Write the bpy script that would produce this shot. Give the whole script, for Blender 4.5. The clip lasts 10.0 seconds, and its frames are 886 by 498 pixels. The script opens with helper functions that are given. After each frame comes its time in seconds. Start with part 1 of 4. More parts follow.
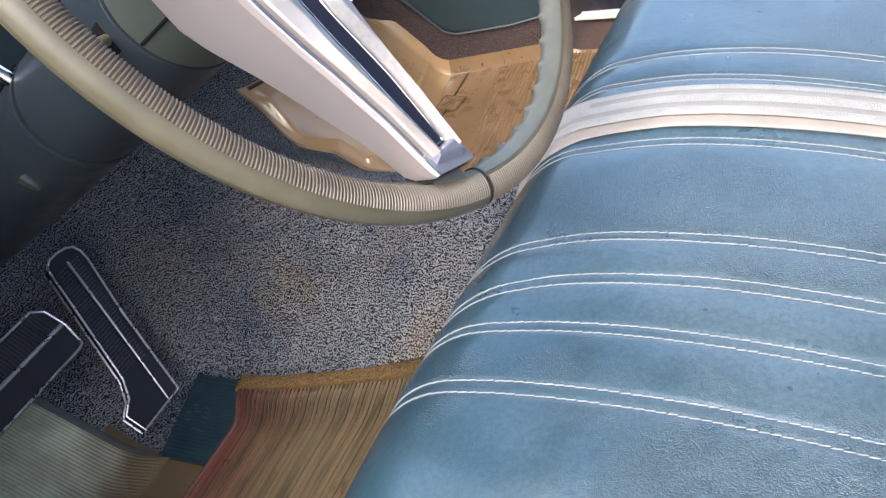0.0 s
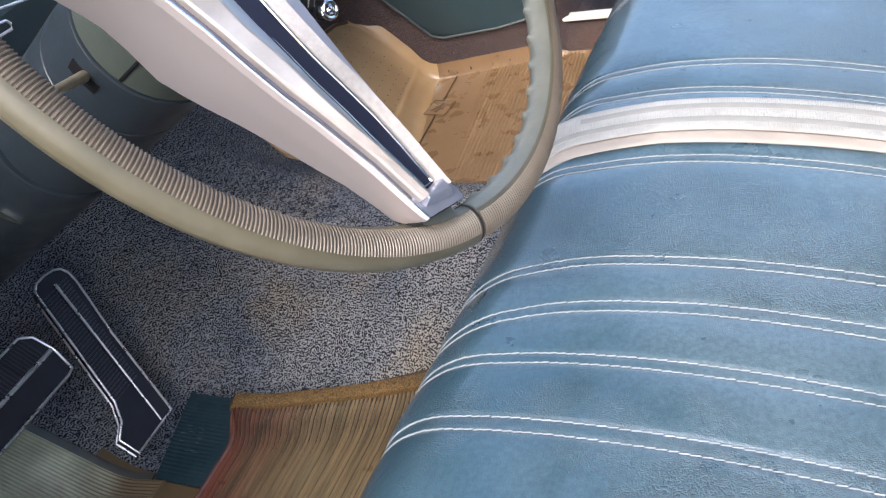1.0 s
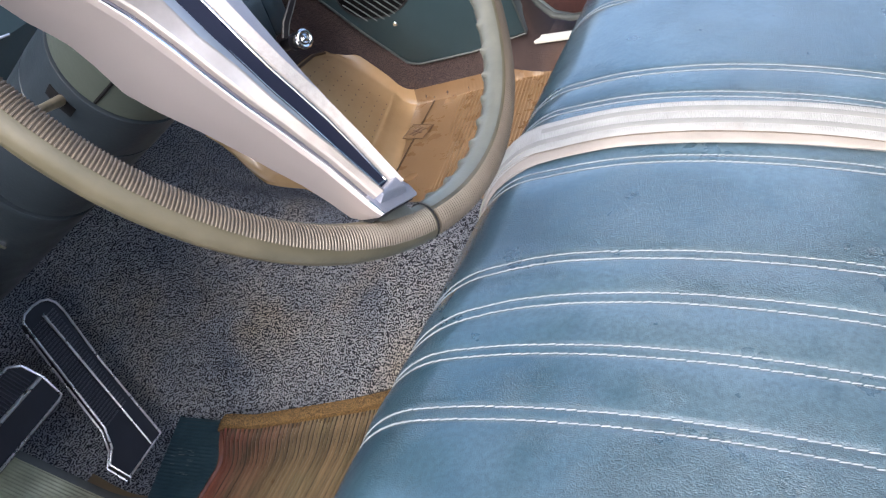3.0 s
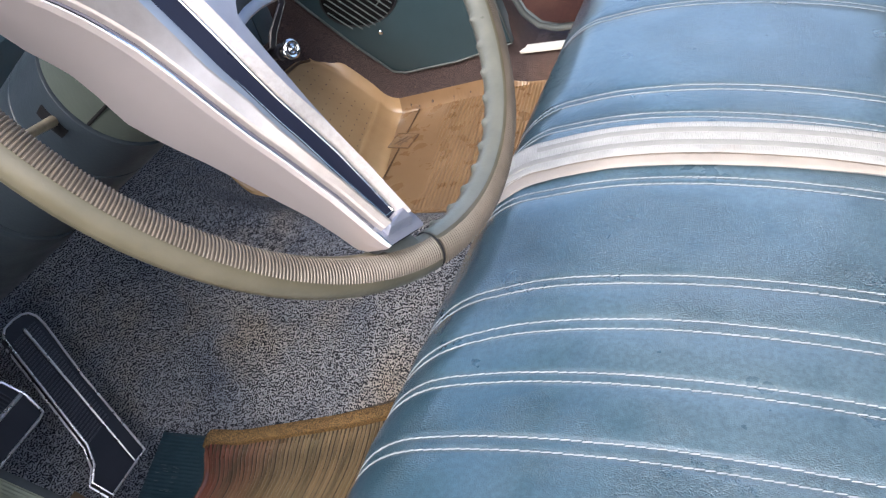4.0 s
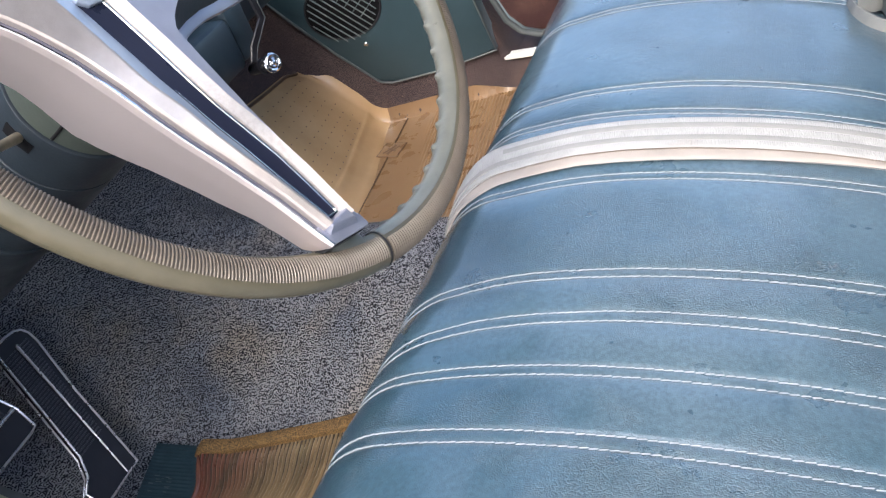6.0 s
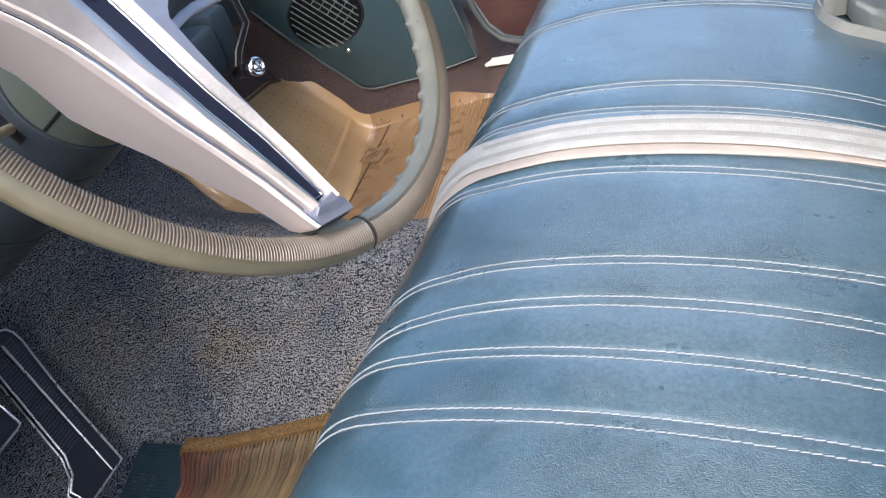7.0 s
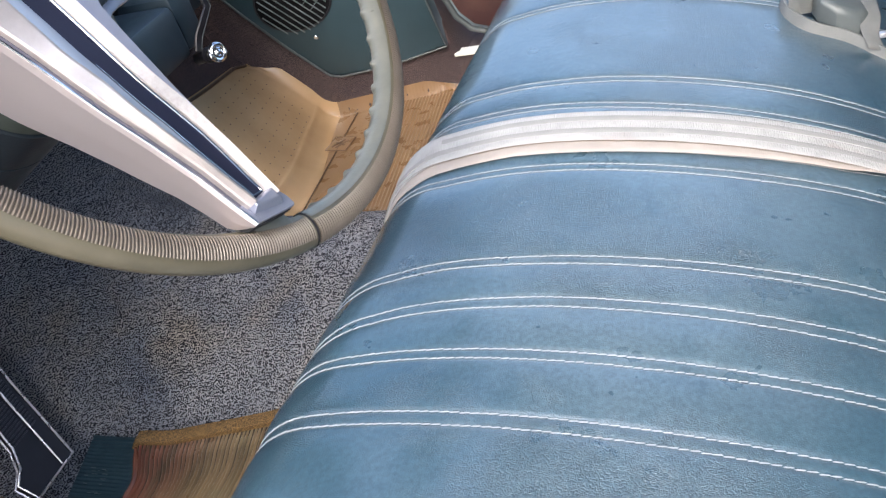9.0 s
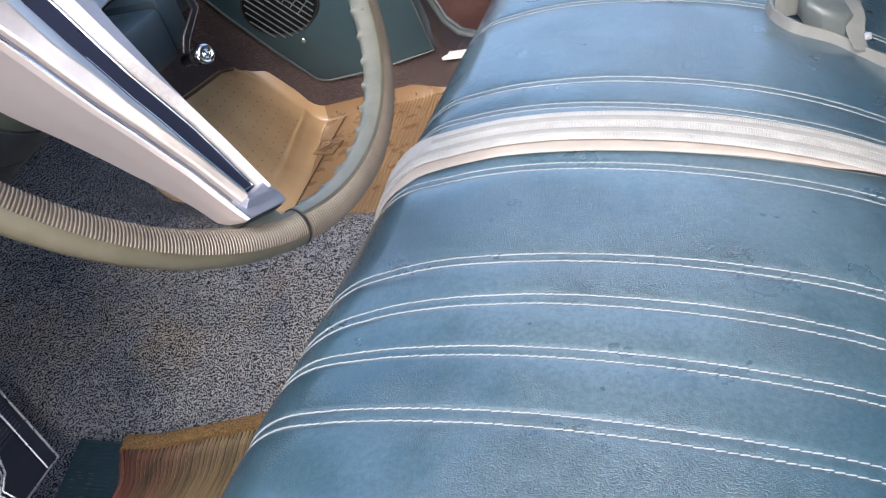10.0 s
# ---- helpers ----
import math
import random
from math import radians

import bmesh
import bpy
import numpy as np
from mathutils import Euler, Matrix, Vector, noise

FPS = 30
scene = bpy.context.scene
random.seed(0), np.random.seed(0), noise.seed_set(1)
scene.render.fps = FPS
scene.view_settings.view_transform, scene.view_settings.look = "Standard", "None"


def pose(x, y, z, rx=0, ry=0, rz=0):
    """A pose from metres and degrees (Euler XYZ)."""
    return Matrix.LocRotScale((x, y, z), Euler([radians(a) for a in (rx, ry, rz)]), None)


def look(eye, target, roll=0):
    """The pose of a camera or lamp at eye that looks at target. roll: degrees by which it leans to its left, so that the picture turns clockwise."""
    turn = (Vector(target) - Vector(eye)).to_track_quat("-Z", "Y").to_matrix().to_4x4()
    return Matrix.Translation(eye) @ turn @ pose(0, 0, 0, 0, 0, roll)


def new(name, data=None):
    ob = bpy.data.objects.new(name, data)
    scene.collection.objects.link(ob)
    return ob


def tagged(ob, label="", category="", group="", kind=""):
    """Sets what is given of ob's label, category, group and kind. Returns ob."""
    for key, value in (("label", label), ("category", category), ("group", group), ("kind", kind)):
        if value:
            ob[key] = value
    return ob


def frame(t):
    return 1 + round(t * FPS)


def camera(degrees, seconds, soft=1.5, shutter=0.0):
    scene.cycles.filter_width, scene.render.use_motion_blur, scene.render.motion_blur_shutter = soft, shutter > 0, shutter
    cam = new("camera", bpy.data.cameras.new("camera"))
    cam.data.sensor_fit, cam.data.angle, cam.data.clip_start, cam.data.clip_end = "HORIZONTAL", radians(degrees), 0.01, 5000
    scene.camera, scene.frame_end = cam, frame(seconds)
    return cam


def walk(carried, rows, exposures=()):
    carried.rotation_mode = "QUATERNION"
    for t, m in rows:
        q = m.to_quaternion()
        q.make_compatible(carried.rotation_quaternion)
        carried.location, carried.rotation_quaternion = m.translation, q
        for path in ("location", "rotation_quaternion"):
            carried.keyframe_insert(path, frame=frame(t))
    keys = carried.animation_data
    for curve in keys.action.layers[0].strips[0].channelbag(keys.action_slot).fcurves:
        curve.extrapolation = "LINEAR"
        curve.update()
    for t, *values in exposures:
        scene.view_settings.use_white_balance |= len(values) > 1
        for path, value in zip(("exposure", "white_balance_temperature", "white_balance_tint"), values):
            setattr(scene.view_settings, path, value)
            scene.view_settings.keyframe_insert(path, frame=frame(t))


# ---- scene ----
cam = camera(56.29, 10.0, soft=1.25)
# seconds, eye x y z, yaw, pitch, lean to the right
ROWS = [
    (0, 0.1660, 0.0331, 0.6677, 33.16, -36.04, 17.73),
    (0.5, 0.1660, 0.0509, 0.6696, 32.50, -36.48, 17.72),
    (1, 0.1615, 0.0551, 0.6790, 32.81, -36.64, 18.94),
    (1.5, 0.1629, 0.0506, 0.6719, 32.34, -36.04, 19.55),
    (2, 0.1843, 0.0333, 0.6791, 32.81, -35.28, 20.34),
    (2.5, 0.1949, 0.0291, 0.6746, 32.42, -34.83, 20.78),
    (4, 0.1732, 0.0418, 0.6866, 29.54, -35.24, 19.16),
    (4.5, 0.1776, 0.0383, 0.6954, 29.61, -35.20, 19.44),
    (5, 0.1842, 0.0446, 0.6842, 30.44, -34.57, 20.20),
    (5.5, 0.2014, 0.0459, 0.6807, 30.50, -34.60, 21.09),
    (7, 0.2155, 0.0144, 0.6781, 28.25, -33.99, 20.42),
    (7.5, 0.2275, 0.0213, 0.6785, 26.82, -34.76, 19.74),
    (8, 0.2272, 0.0225, 0.6832, 26.78, -35.07, 19.23),
    (8.5, 0.2236, 0.0256, 0.6774, 26.59, -34.99, 18.93),
    (9, 0.2246, 0.0326, 0.6708, 26.58, -35.35, 18.66),
    (9.5, 0.2268, 0.0313, 0.6691, 26.23, -35.25, 18.53),
    (10, 0.2214, 0.0286, 0.6667, 25.31, -35.21, 18.03),
]
walk(cam, [(t, pose(x, y, z, 90 + pitch, 0, yaw) @ pose(0, 0, 0, 0, 0, -lean)) for t, x, y, z, yaw, pitch, lean in ROWS])

# ---- light ----
world = bpy.data.worlds.new("sky")
scene.world = world
world.use_nodes = True
wn = world.node_tree.nodes
sky = wn.new("ShaderNodeTexSky")
sky.sky_type = "NISHITA"
sky.sun_disc = False
sky.sun_elevation, sky.sun_rotation = radians(48), radians(174)
sky.dust_density, sky.air_density, sky.ozone_density = 3.5, 1.0, 1.5
wn["Background"].inputs[1].default_value = 0.15
world.node_tree.links.new(sky.outputs[0], wn["Background"].inputs[0])
sun = new("sun", bpy.data.lights.new("sun", "SUN"))
sun.data.energy, sun.data.angle, sun.data.color = 1.0, radians(40), (1.0, 0.98, 0.95)
sun.matrix_world = look((0.37, -3.55, 4.0), (0, 0, 0))
scene.view_settings.exposure = 2.06

# ---- materials ----


class Mat:
    """A node material with short helpers."""

    def __init__(self, name, rough=0.5, metal=0.0, spec=0.5):
        self.m = bpy.data.materials.new(name)
        self.m.use_nodes = True
        self.t = self.m.node_tree
        self.b = self.t.nodes["Principled BSDF"]
        self.b.inputs["Roughness"].default_value = rough
        self.b.inputs["Metallic"].default_value = metal
        self.b.inputs["Specular IOR Level"].default_value = spec
        self.pos = self.t.nodes.new("ShaderNodeNewGeometry").outputs["Position"]
        self.h = None

    def link(self, a, b):
        self.t.links.new(a, b)

    def noise(self, scale, detail=4, rough=0.55, stretch=None):
        n = self.t.nodes.new("ShaderNodeTexNoise")
        n.inputs["Scale"].default_value, n.inputs["Detail"].default_value = scale, detail
        n.inputs["Roughness"].default_value = rough
        v = self.pos
        if stretch:
            mp = self.t.nodes.new("ShaderNodeMapping")
            mp.inputs["Scale"].default_value = stretch
            self.link(v, mp.inputs[0])
            v = mp.outputs[0]
        self.link(v, n.inputs["Vector"])
        return n.outputs["Fac"]

    def warped(self, scale, amount, make):
        """What make() gives, with its place stirred by a noise."""
        kept = self.pos
        n = self.t.nodes.new("ShaderNodeTexNoise")
        n.inputs["Scale"].default_value = scale
        self.link(kept, n.inputs["Vector"])
        add = self.t.nodes.new("ShaderNodeVectorMath")
        add.operation = "MULTIPLY_ADD"
        add.inputs[1].default_value = (amount, amount, amount)
        self.link(n.outputs["Color"], add.inputs[0])
        self.link(kept, add.inputs[2])
        self.pos = add.outputs[0]
        out = make()
        self.pos = kept
        return out

    def worms(self, pitch):
        """Curling bands of one width that run every way."""
        n = self.t.nodes.new("ShaderNodeTexGabor")
        n.gabor_type = "3D"
        n.inputs["Frequency"].default_value, n.inputs["Scale"].default_value = 2.0, 0.5 / pitch
        n.inputs["Anisotropy"].default_value = 0.0
        self.link(self.pos, n.inputs["Vector"])
        return n.outputs["Value"]

    def cells(self, scale, feature="F1"):
        n = self.t.nodes.new("ShaderNodeTexVoronoi")
        n.feature = feature
        n.inputs["Scale"].default_value = scale
        self.link(self.pos, n.inputs["Vector"])
        return n.outputs["Distance"]

    def ramp(self, fac, *stops):
        r = self.t.nodes.new("ShaderNodeValToRGB")
        e = r.color_ramp.elements
        while len(e) < len(stops):
            e.new(0.5)
        for el, (p, c) in zip(e, stops):
            el.position = p
            el.color = (*c, 1) if not isinstance(c, float) else (c, c, c, 1)
        self.link(fac, r.inputs[0])
        return r.outputs[0]

    def mix(self, fac, a, b, how="MIX"):
        x = self.t.nodes.new("ShaderNodeMix")
        x.data_type, x.blend_type = "RGBA", how
        for sock, v in ((x.inputs[0], fac), (x.inputs[6], a), (x.inputs[7], b)):
            if isinstance(v, (int, float)):
                sock.default_value = v
            elif isinstance(v, tuple):
                sock.default_value = (*v, 1)
            else:
                self.link(v, sock)
        return x.outputs[2]

    def colour(self, v):
        if isinstance(v, tuple):
            self.b.inputs["Base Color"].default_value = (*v, 1)
        else:
            self.link(v, self.b.inputs["Base Color"])
        return self

    def roughness(self, v):
        self.link(v, self.b.inputs["Roughness"])
        return self

    def bump(self, fac, depth, strength=1.0):
        b = self.t.nodes.new("ShaderNodeBump")
        b.inputs["Distance"].default_value, b.inputs["Strength"].default_value = depth, strength
        self.link(fac, b.inputs["Height"])
        if self.h is not None:
            self.link(self.h, b.inputs["Normal"])
        self.h = b.outputs[0]
        self.link(self.h, self.b.inputs["Normal"])
        return self


def vinyl():
    k = Mat("blue_vinyl", 0.34, spec=0.5)
    c = k.ramp(k.noise(8, 6, 0.6), (0.3, (0.020, 0.052, 0.076)), (0.7, (0.042, 0.084, 0.114)))
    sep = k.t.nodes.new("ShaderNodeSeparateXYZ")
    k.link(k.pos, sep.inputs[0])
    # worn adds painted crown sheen and backrest shade, by x, to random fading.
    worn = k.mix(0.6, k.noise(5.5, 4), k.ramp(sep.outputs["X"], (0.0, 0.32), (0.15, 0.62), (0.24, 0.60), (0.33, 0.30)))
    fade_and_sheen = k.ramp(worn, (0.40, 0.0), (0.62, 0.75))
    c = k.mix(fade_and_sheen, c, (0.104, 0.148, 0.180))
    soiled = k.ramp(k.noise(26, 6, 0.7), (0.54, 0.0), (0.74, 0.55))
    c = k.mix(soiled, c, (0.015, 0.046, 0.066))
    zone = k.ramp(k.noise(10, 4, 0.6), (0.46, 0.0), (0.60, 1.0))
    crease = k.warped(60, 0.010, lambda: k.noise(1, 2, 0.5, (720, 1050, 1050)))
    lines = k.mix(1.0, k.ramp(crease, (0.36, 1.0), (0.50, 0.0)), zone, "MULTIPLY")
    fleck = k.ramp(k.noise(1, 3, 0.5, (150, 420, 420)), (0.60, 0.0), (0.70, 0.6))
    spots = k.mix(1.0, k.mix(1.0, lines, (0.42, 0.42, 0.42), "MULTIPLY"), k.mix(1.0, fleck, soiled, "MULTIPLY"), "ADD")
    c = k.mix(1.0, c, k.ramp(k.noise(300, 4, 0.7), (0.36, 0.80), (0.64, 1.16)), "MULTIPLY")
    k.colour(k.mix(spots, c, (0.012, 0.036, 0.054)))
    k.roughness(k.ramp(k.noise(24, 5), (0.3, 0.26), (0.7, 0.36)))
    k.b.inputs["Coat Weight"].default_value, k.b.inputs["Coat Roughness"].default_value = 1.0, 0.20
    k.b.inputs["Coat IOR"].default_value = 1.66
    k.bump(k.cells(700, "DISTANCE_TO_EDGE"), 0.0006, 0.5)
    k.bump(k.mix(1.0, k.ramp(crease, (0.34, 0.0), (0.56, 1.0)), zone, "MULTIPLY"), 0.0009, 0.7)
    k.bump(k.noise(150, 4, 0.6), 0.0005, 0.4)
    k.bump(k.noise(20, 3), 0.0035, 0.3)
    return k.m


def plain(name, col, col2, scale=30, rough=0.5, metal=0.0, grain=400, depth=0.0003, spec=0.5):
    k = Mat(name, rough, metal, spec)
    k.colour(k.ramp(k.noise(scale, 5), (0.2, col), (0.8, col2)))
    k.roughness(k.ramp(k.noise(scale * 2.3, 4), (0.15, max(0.03, rough - 0.11)), (0.85, min(1.0, rough + 0.11))))
    if depth:
        k.bump(k.noise(grain, 3), depth, 0.6)
    return k.m


def carpet(name, a, b, tint, at, pitch=0.0026, gap=0.96):
    """Cut-and-loop pile: pale curling tufts, the shade in the gaps between them painted dark."""
    k = Mat(name, 0.95, spec=0.1)
    worm = k.worms(pitch)
    base = k.ramp(k.noise(7, 5), (0.30, a), (0.70, b))
    base = k.mix(k.ramp(k.noise(6, 4), (at, 0.0), (at + 0.15, 0.8)), base, tint)
    fleck = k.ramp(k.noise(1 / pitch, 2), (0.35, (0.78, 0.78, 0.82)), (0.65, (1.25, 1.22, 1.18)))
    c = k.mix(1.0, base, fleck, "MULTIPLY")
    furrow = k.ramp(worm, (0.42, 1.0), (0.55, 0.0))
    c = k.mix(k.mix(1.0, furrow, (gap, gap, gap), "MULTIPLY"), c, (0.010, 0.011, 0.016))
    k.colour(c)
    k.bump(furrow, -pitch * 0.5, 0.9)
    return k.m


def brushed():
    k = Mat("brushed_metal", 0.38, 0.78)
    k.colour(k.mix(k.noise(2.5, 1), (0.57, 0.50, 0.495), (0.67, 0.595, 0.59)))
    return k.m


def olive():
    """Ribbed olive rubber that browns towards the heel."""
    k = Mat("olive_rubber", 0.42)
    c = k.ramp(k.noise(30, 5), (0.25, (0.20, 0.20, 0.115)), (0.75, (0.42, 0.40, 0.26)))
    sep = k.t.nodes.new("ShaderNodeSeparateXYZ")
    k.link(k.pos, sep.inputs[0])
    at = k.t.nodes.new("ShaderNodeMath")
    at.operation = "MULTIPLY_ADD"
    at.inputs[1].default_value, at.inputs[2].default_value = 6.0, 4.0
    k.link(sep.outputs["X"], at.inputs[0])
    edge = k.mix(0.45, at.outputs[0], k.noise(22, 4))
    k.colour(k.mix(k.ramp(edge, (0.38, 0.0), (0.60, 0.9)), c, (0.135, 0.088, 0.045)))
    k.bump(k.noise(400, 3), 0.0005, 0.5)
    return k.m


VINYL = vinyl()
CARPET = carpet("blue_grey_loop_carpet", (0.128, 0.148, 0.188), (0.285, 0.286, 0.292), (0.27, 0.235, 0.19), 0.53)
CARPET_DARK = carpet("brown_carpet", (0.098, 0.074, 0.074), (0.140, 0.103, 0.096), (0.175, 0.112, 0.090), 0.5, 0.0022, 0.7)
CARPET_RED = carpet("maroon_carpet", (0.095, 0.045, 0.045), (0.13, 0.065, 0.058), (0.17, 0.095, 0.08), 0.55, 0.0022, 0.7)
STUB = plain("tarnished_metal", (0.16, 0.135, 0.095), (0.26, 0.22, 0.16), 120, 0.5, 0.3)
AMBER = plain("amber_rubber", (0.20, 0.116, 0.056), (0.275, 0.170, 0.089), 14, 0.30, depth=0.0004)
# Paler copy of AMBER: light missing on the toe pad is painted in.
AMBER_LIT = plain("lit_shiny_amber_rubber", (0.39, 0.245, 0.120), (0.56, 0.38, 0.210), 9, 0.15, depth=0.0003)
DARK_AMBER = plain("dark_amber_rubber", (0.055, 0.032, 0.016), (0.12, 0.07, 0.035), 60, 0.5)
BADGE_BROWN = plain("worn_brown_print", (0.10, 0.055, 0.032), (0.17, 0.10, 0.058), 80, 0.45)


def stained():
    k = Mat("stained_brown_rubber", 0.32)
    c = k.ramp(k.noise(9, 3), (0.3, (0.16, 0.108, 0.058)), (0.5, (0.215, 0.155, 0.088)), (0.7, (0.165, 0.148, 0.082)))
    sep = k.t.nodes.new("ShaderNodeSeparateXYZ")
    k.link(k.pos, sep.inputs[0])
    far = k.t.nodes.new("ShaderNodeMath")
    far.operation = "MULTIPLY_ADD"
    far.inputs[1].default_value, far.inputs[2].default_value = 5.0, 2.4
    k.link(sep.outputs["X"], far.inputs[0])
    edge = k.mix(0.25, far.outputs[0], k.noise(14, 4))
    c = k.mix(k.ramp(edge, (0.18, 0.95), (0.52, 0.0)), c, (0.165, 0.038, 0.030))
    c = k.mix(k.ramp(k.noise(1, 3, 0.5, (60, 9, 9)), (0.52, 0.0), (0.68, 0.75)), c, (0.075, 0.060, 0.035))
    isle = k.t.nodes.new("ShaderNodeNewGeometry").outputs["Random Per Island"]
    k.colour(k.mix(1.0, c, k.ramp(isle, (0.0, 0.82), (1.0, 1.1)), "MULTIPLY"))
    k.roughness(k.ramp(k.noise(30, 4), (0.3, 0.25), (0.7, 0.45)))
    k.bump(k.noise(500, 3), 0.0002, 0.5)
    return k.m


MAT_BROWN = stained()
shine = AMBER_LIT.node_tree.nodes["Principled BSDF"].inputs
shine["Coat Weight"].default_value, shine["Coat Roughness"].default_value = 1.0, 0.16
MAT_BORDER = carpet("tan_fuzzy_border", (0.17, 0.102, 0.040), (0.23, 0.146, 0.062), (0.12, 0.08, 0.038), 0.55, 0.0018, 0.6)
MAT_PLAIN = plain("worn_brown_rubber", (0.090, 0.058, 0.030), (0.145, 0.100, 0.052), 20, 0.4)
MAT_GREEN = olive()
MAT_GAP = plain("dark_between_ribs", (0.022, 0.015, 0.009), (0.045, 0.030, 0.018), 40, 0.8)
MAT_RIM = plain("grey_mat_edge", (0.055, 0.058, 0.055), (0.095, 0.095, 0.085), 40, 0.5)
LIP = plain("glossy_red_brown_rubber", (0.09, 0.035, 0.025), (0.14, 0.06, 0.04), 60, 0.2, depth=0.0003)
TEAL_RUBBER = plain("teal_rubber", (0.008, 0.022, 0.032), (0.022, 0.045, 0.058), 60, 0.42)
RIM = plain("aged_rim_plastic", (0.060, 0.054, 0.034), (0.105, 0.091, 0.061), 45, 0.38, depth=0.0002)
RIM_BLUE = plain("blue_grey_rim_plastic", (0.085, 0.092, 0.082), (0.135, 0.135, 0.118), 60, 0.34, depth=0.0003)
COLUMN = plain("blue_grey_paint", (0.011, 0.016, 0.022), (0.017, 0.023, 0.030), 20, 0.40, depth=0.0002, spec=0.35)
COLUMN_GREEN = plain("grey_green_paint", (0.026, 0.034, 0.030), (0.038, 0.046, 0.041), 20, 0.45, depth=0.0002)
SATIN = brushed()
TEXTURED = plain("grained_silver", (0.48, 0.43, 0.41), (0.58, 0.53, 0.51), 160, 0.36, 0.8, 1900, 0.0002)
BLUE_SATIN = plain("blue_silver_metal", (0.36, 0.42, 0.52), (0.44, 0.50, 0.60), 14, 0.36, 0.6, depth=0.0)
NAVY = plain("navy_enamel", (0.010, 0.012, 0.026), (0.016, 0.018, 0.036), 30, 0.32, depth=0.0001, spec=0.3)
GROOVE = plain("grey_groove_paint", (0.10, 0.10, 0.13), (0.15, 0.14, 0.17), 40, 0.45, depth=0.0)
SPECKLED = plain("speckled_silver", (0.30, 0.27, 0.26), (0.40, 0.37, 0.35), 420, 0.38, 0.8, 1700, 0.00028)
LAVENDER = plain("lavender_silver", (0.32, 0.33, 0.41), (0.40, 0.41, 0.48), 60, 0.36, 0.7, 1700, 0.0002)
CHROME = plain("chrome", (0.75, 0.75, 0.76), (0.82, 0.82, 0.83), 40, 0.12, 1.0, depth=0.0)
BRIGHT = plain("bright_aluminium", (0.58, 0.57, 0.59), (0.72, 0.71, 0.73), 40, 0.30, 0.75, depth=0.0)
BLACK = plain("black_rubber", (0.008, 0.008, 0.011), (0.016, 0.015, 0.020), 40, 0.40, spec=0.4)
# Lighter copy of BLACK: highlights on the tread ribs are painted in.
TREAD = plain("lightened_black_rubber", (0.024, 0.023, 0.031), (0.040, 0.038, 0.048), 40, 0.36, depth=0.0, spec=0.5)
TEAL = plain("teal_plastic", (0.021, 0.043, 0.054), (0.035, 0.063, 0.076), 10, 0.38, grain=700)
GRILLE = plain("grey_green_plastic", (0.095, 0.12, 0.125), (0.13, 0.155, 0.155), 10, 0.28)
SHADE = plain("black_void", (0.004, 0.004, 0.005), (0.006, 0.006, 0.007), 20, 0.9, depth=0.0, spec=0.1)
DASH = plain("dark_teal_paint", (0.03, 0.055, 0.07), (0.04, 0.07, 0.085), 10, 0.5)
DASH_BLUE = plain("blue_vinyl_trim", (0.013, 0.026, 0.038), (0.022, 0.038, 0.053), 14, 0.45, grain=700)
DARK = plain("dark_undercoat", (0.012, 0.013, 0.016), (0.02, 0.02, 0.024), 20, 0.8)
GREY_RUBBER = plain("grey_rubber", (0.05, 0.06, 0.065), (0.09, 0.10, 0.10), 30, 0.45)
WHITE = plain("sill_white", (0.74, 0.73, 0.68), (0.8, 0.79, 0.75), 30, 0.4)
THREAD_BROWN = plain("brown_thread", (0.10, 0.06, 0.045), (0.17, 0.11, 0.085), 200, 0.8, depth=0.0)
THREAD = plain("white_thread", (0.145, 0.170, 0.195), (0.25, 0.28, 0.315), 160, 0.8, depth=0.0)
WEB_GREY = plain("grey_webbing", (0.119, 0.126, 0.125), (0.185, 0.190, 0.185), 40, 0.7, grain=900, depth=0.0006)
GREY_PLASTIC = plain("grey_plastic", (0.086, 0.101, 0.104), (0.122, 0.137, 0.137), 30, 0.4)


def webbing():
    k = Mat("off_white_webbing", 0.75, spec=0.3)
    c = k.ramp(k.noise(45, 4), (0.3, (0.30, 0.30, 0.298)), (0.7, (0.375, 0.375, 0.37)))
    k.colour(k.mix(k.ramp(k.noise(18, 5), (0.58, 0.0), (0.75, 0.45)), c, (0.28, 0.20, 0.165)))
    k.bump(k.noise(900, 2, 0.5, (1.0, 0.25, 1.0)), 0.0010, 0.8)
    return k.m


WEB = webbing()
WEB_BAND = plain("dull_webbing", (0.21, 0.215, 0.21), (0.27, 0.27, 0.26), 60, 0.8, grain=900, depth=0.0006)
WEB_PINK = plain("pinkish_webbing", (0.29, 0.258, 0.235), (0.375, 0.338, 0.31), 40, 0.75, grain=900, depth=0.0006)
PALE = plain("pale_blue_vinyl", (0.17, 0.22, 0.25), (0.23, 0.28, 0.31), 12, 0.4, grain=700)
BODY = plain("body_lining", (0.05, 0.08, 0.095), (0.07, 0.1, 0.115), 8, 0.6)
HEADLINER = plain("dark_blue_headliner", (0.018, 0.026, 0.032), (0.026, 0.035, 0.042), 12, 0.8)

# ---- building helpers ----


def mesh_of(bm, name, material, smooth=True):
    bmesh.ops.recalc_face_normals(bm, faces=bm.faces)
    me = bpy.data.meshes.new(name)
    for f in bm.faces:
        f.smooth = smooth
    for e in bm.edges:
        if len(e.link_faces) == 2 and e.calc_face_angle(0.0) > 0.7:
            e.smooth = False
    bm.to_mesh(me)
    bm.free()
    me.materials.append(material)
    return me


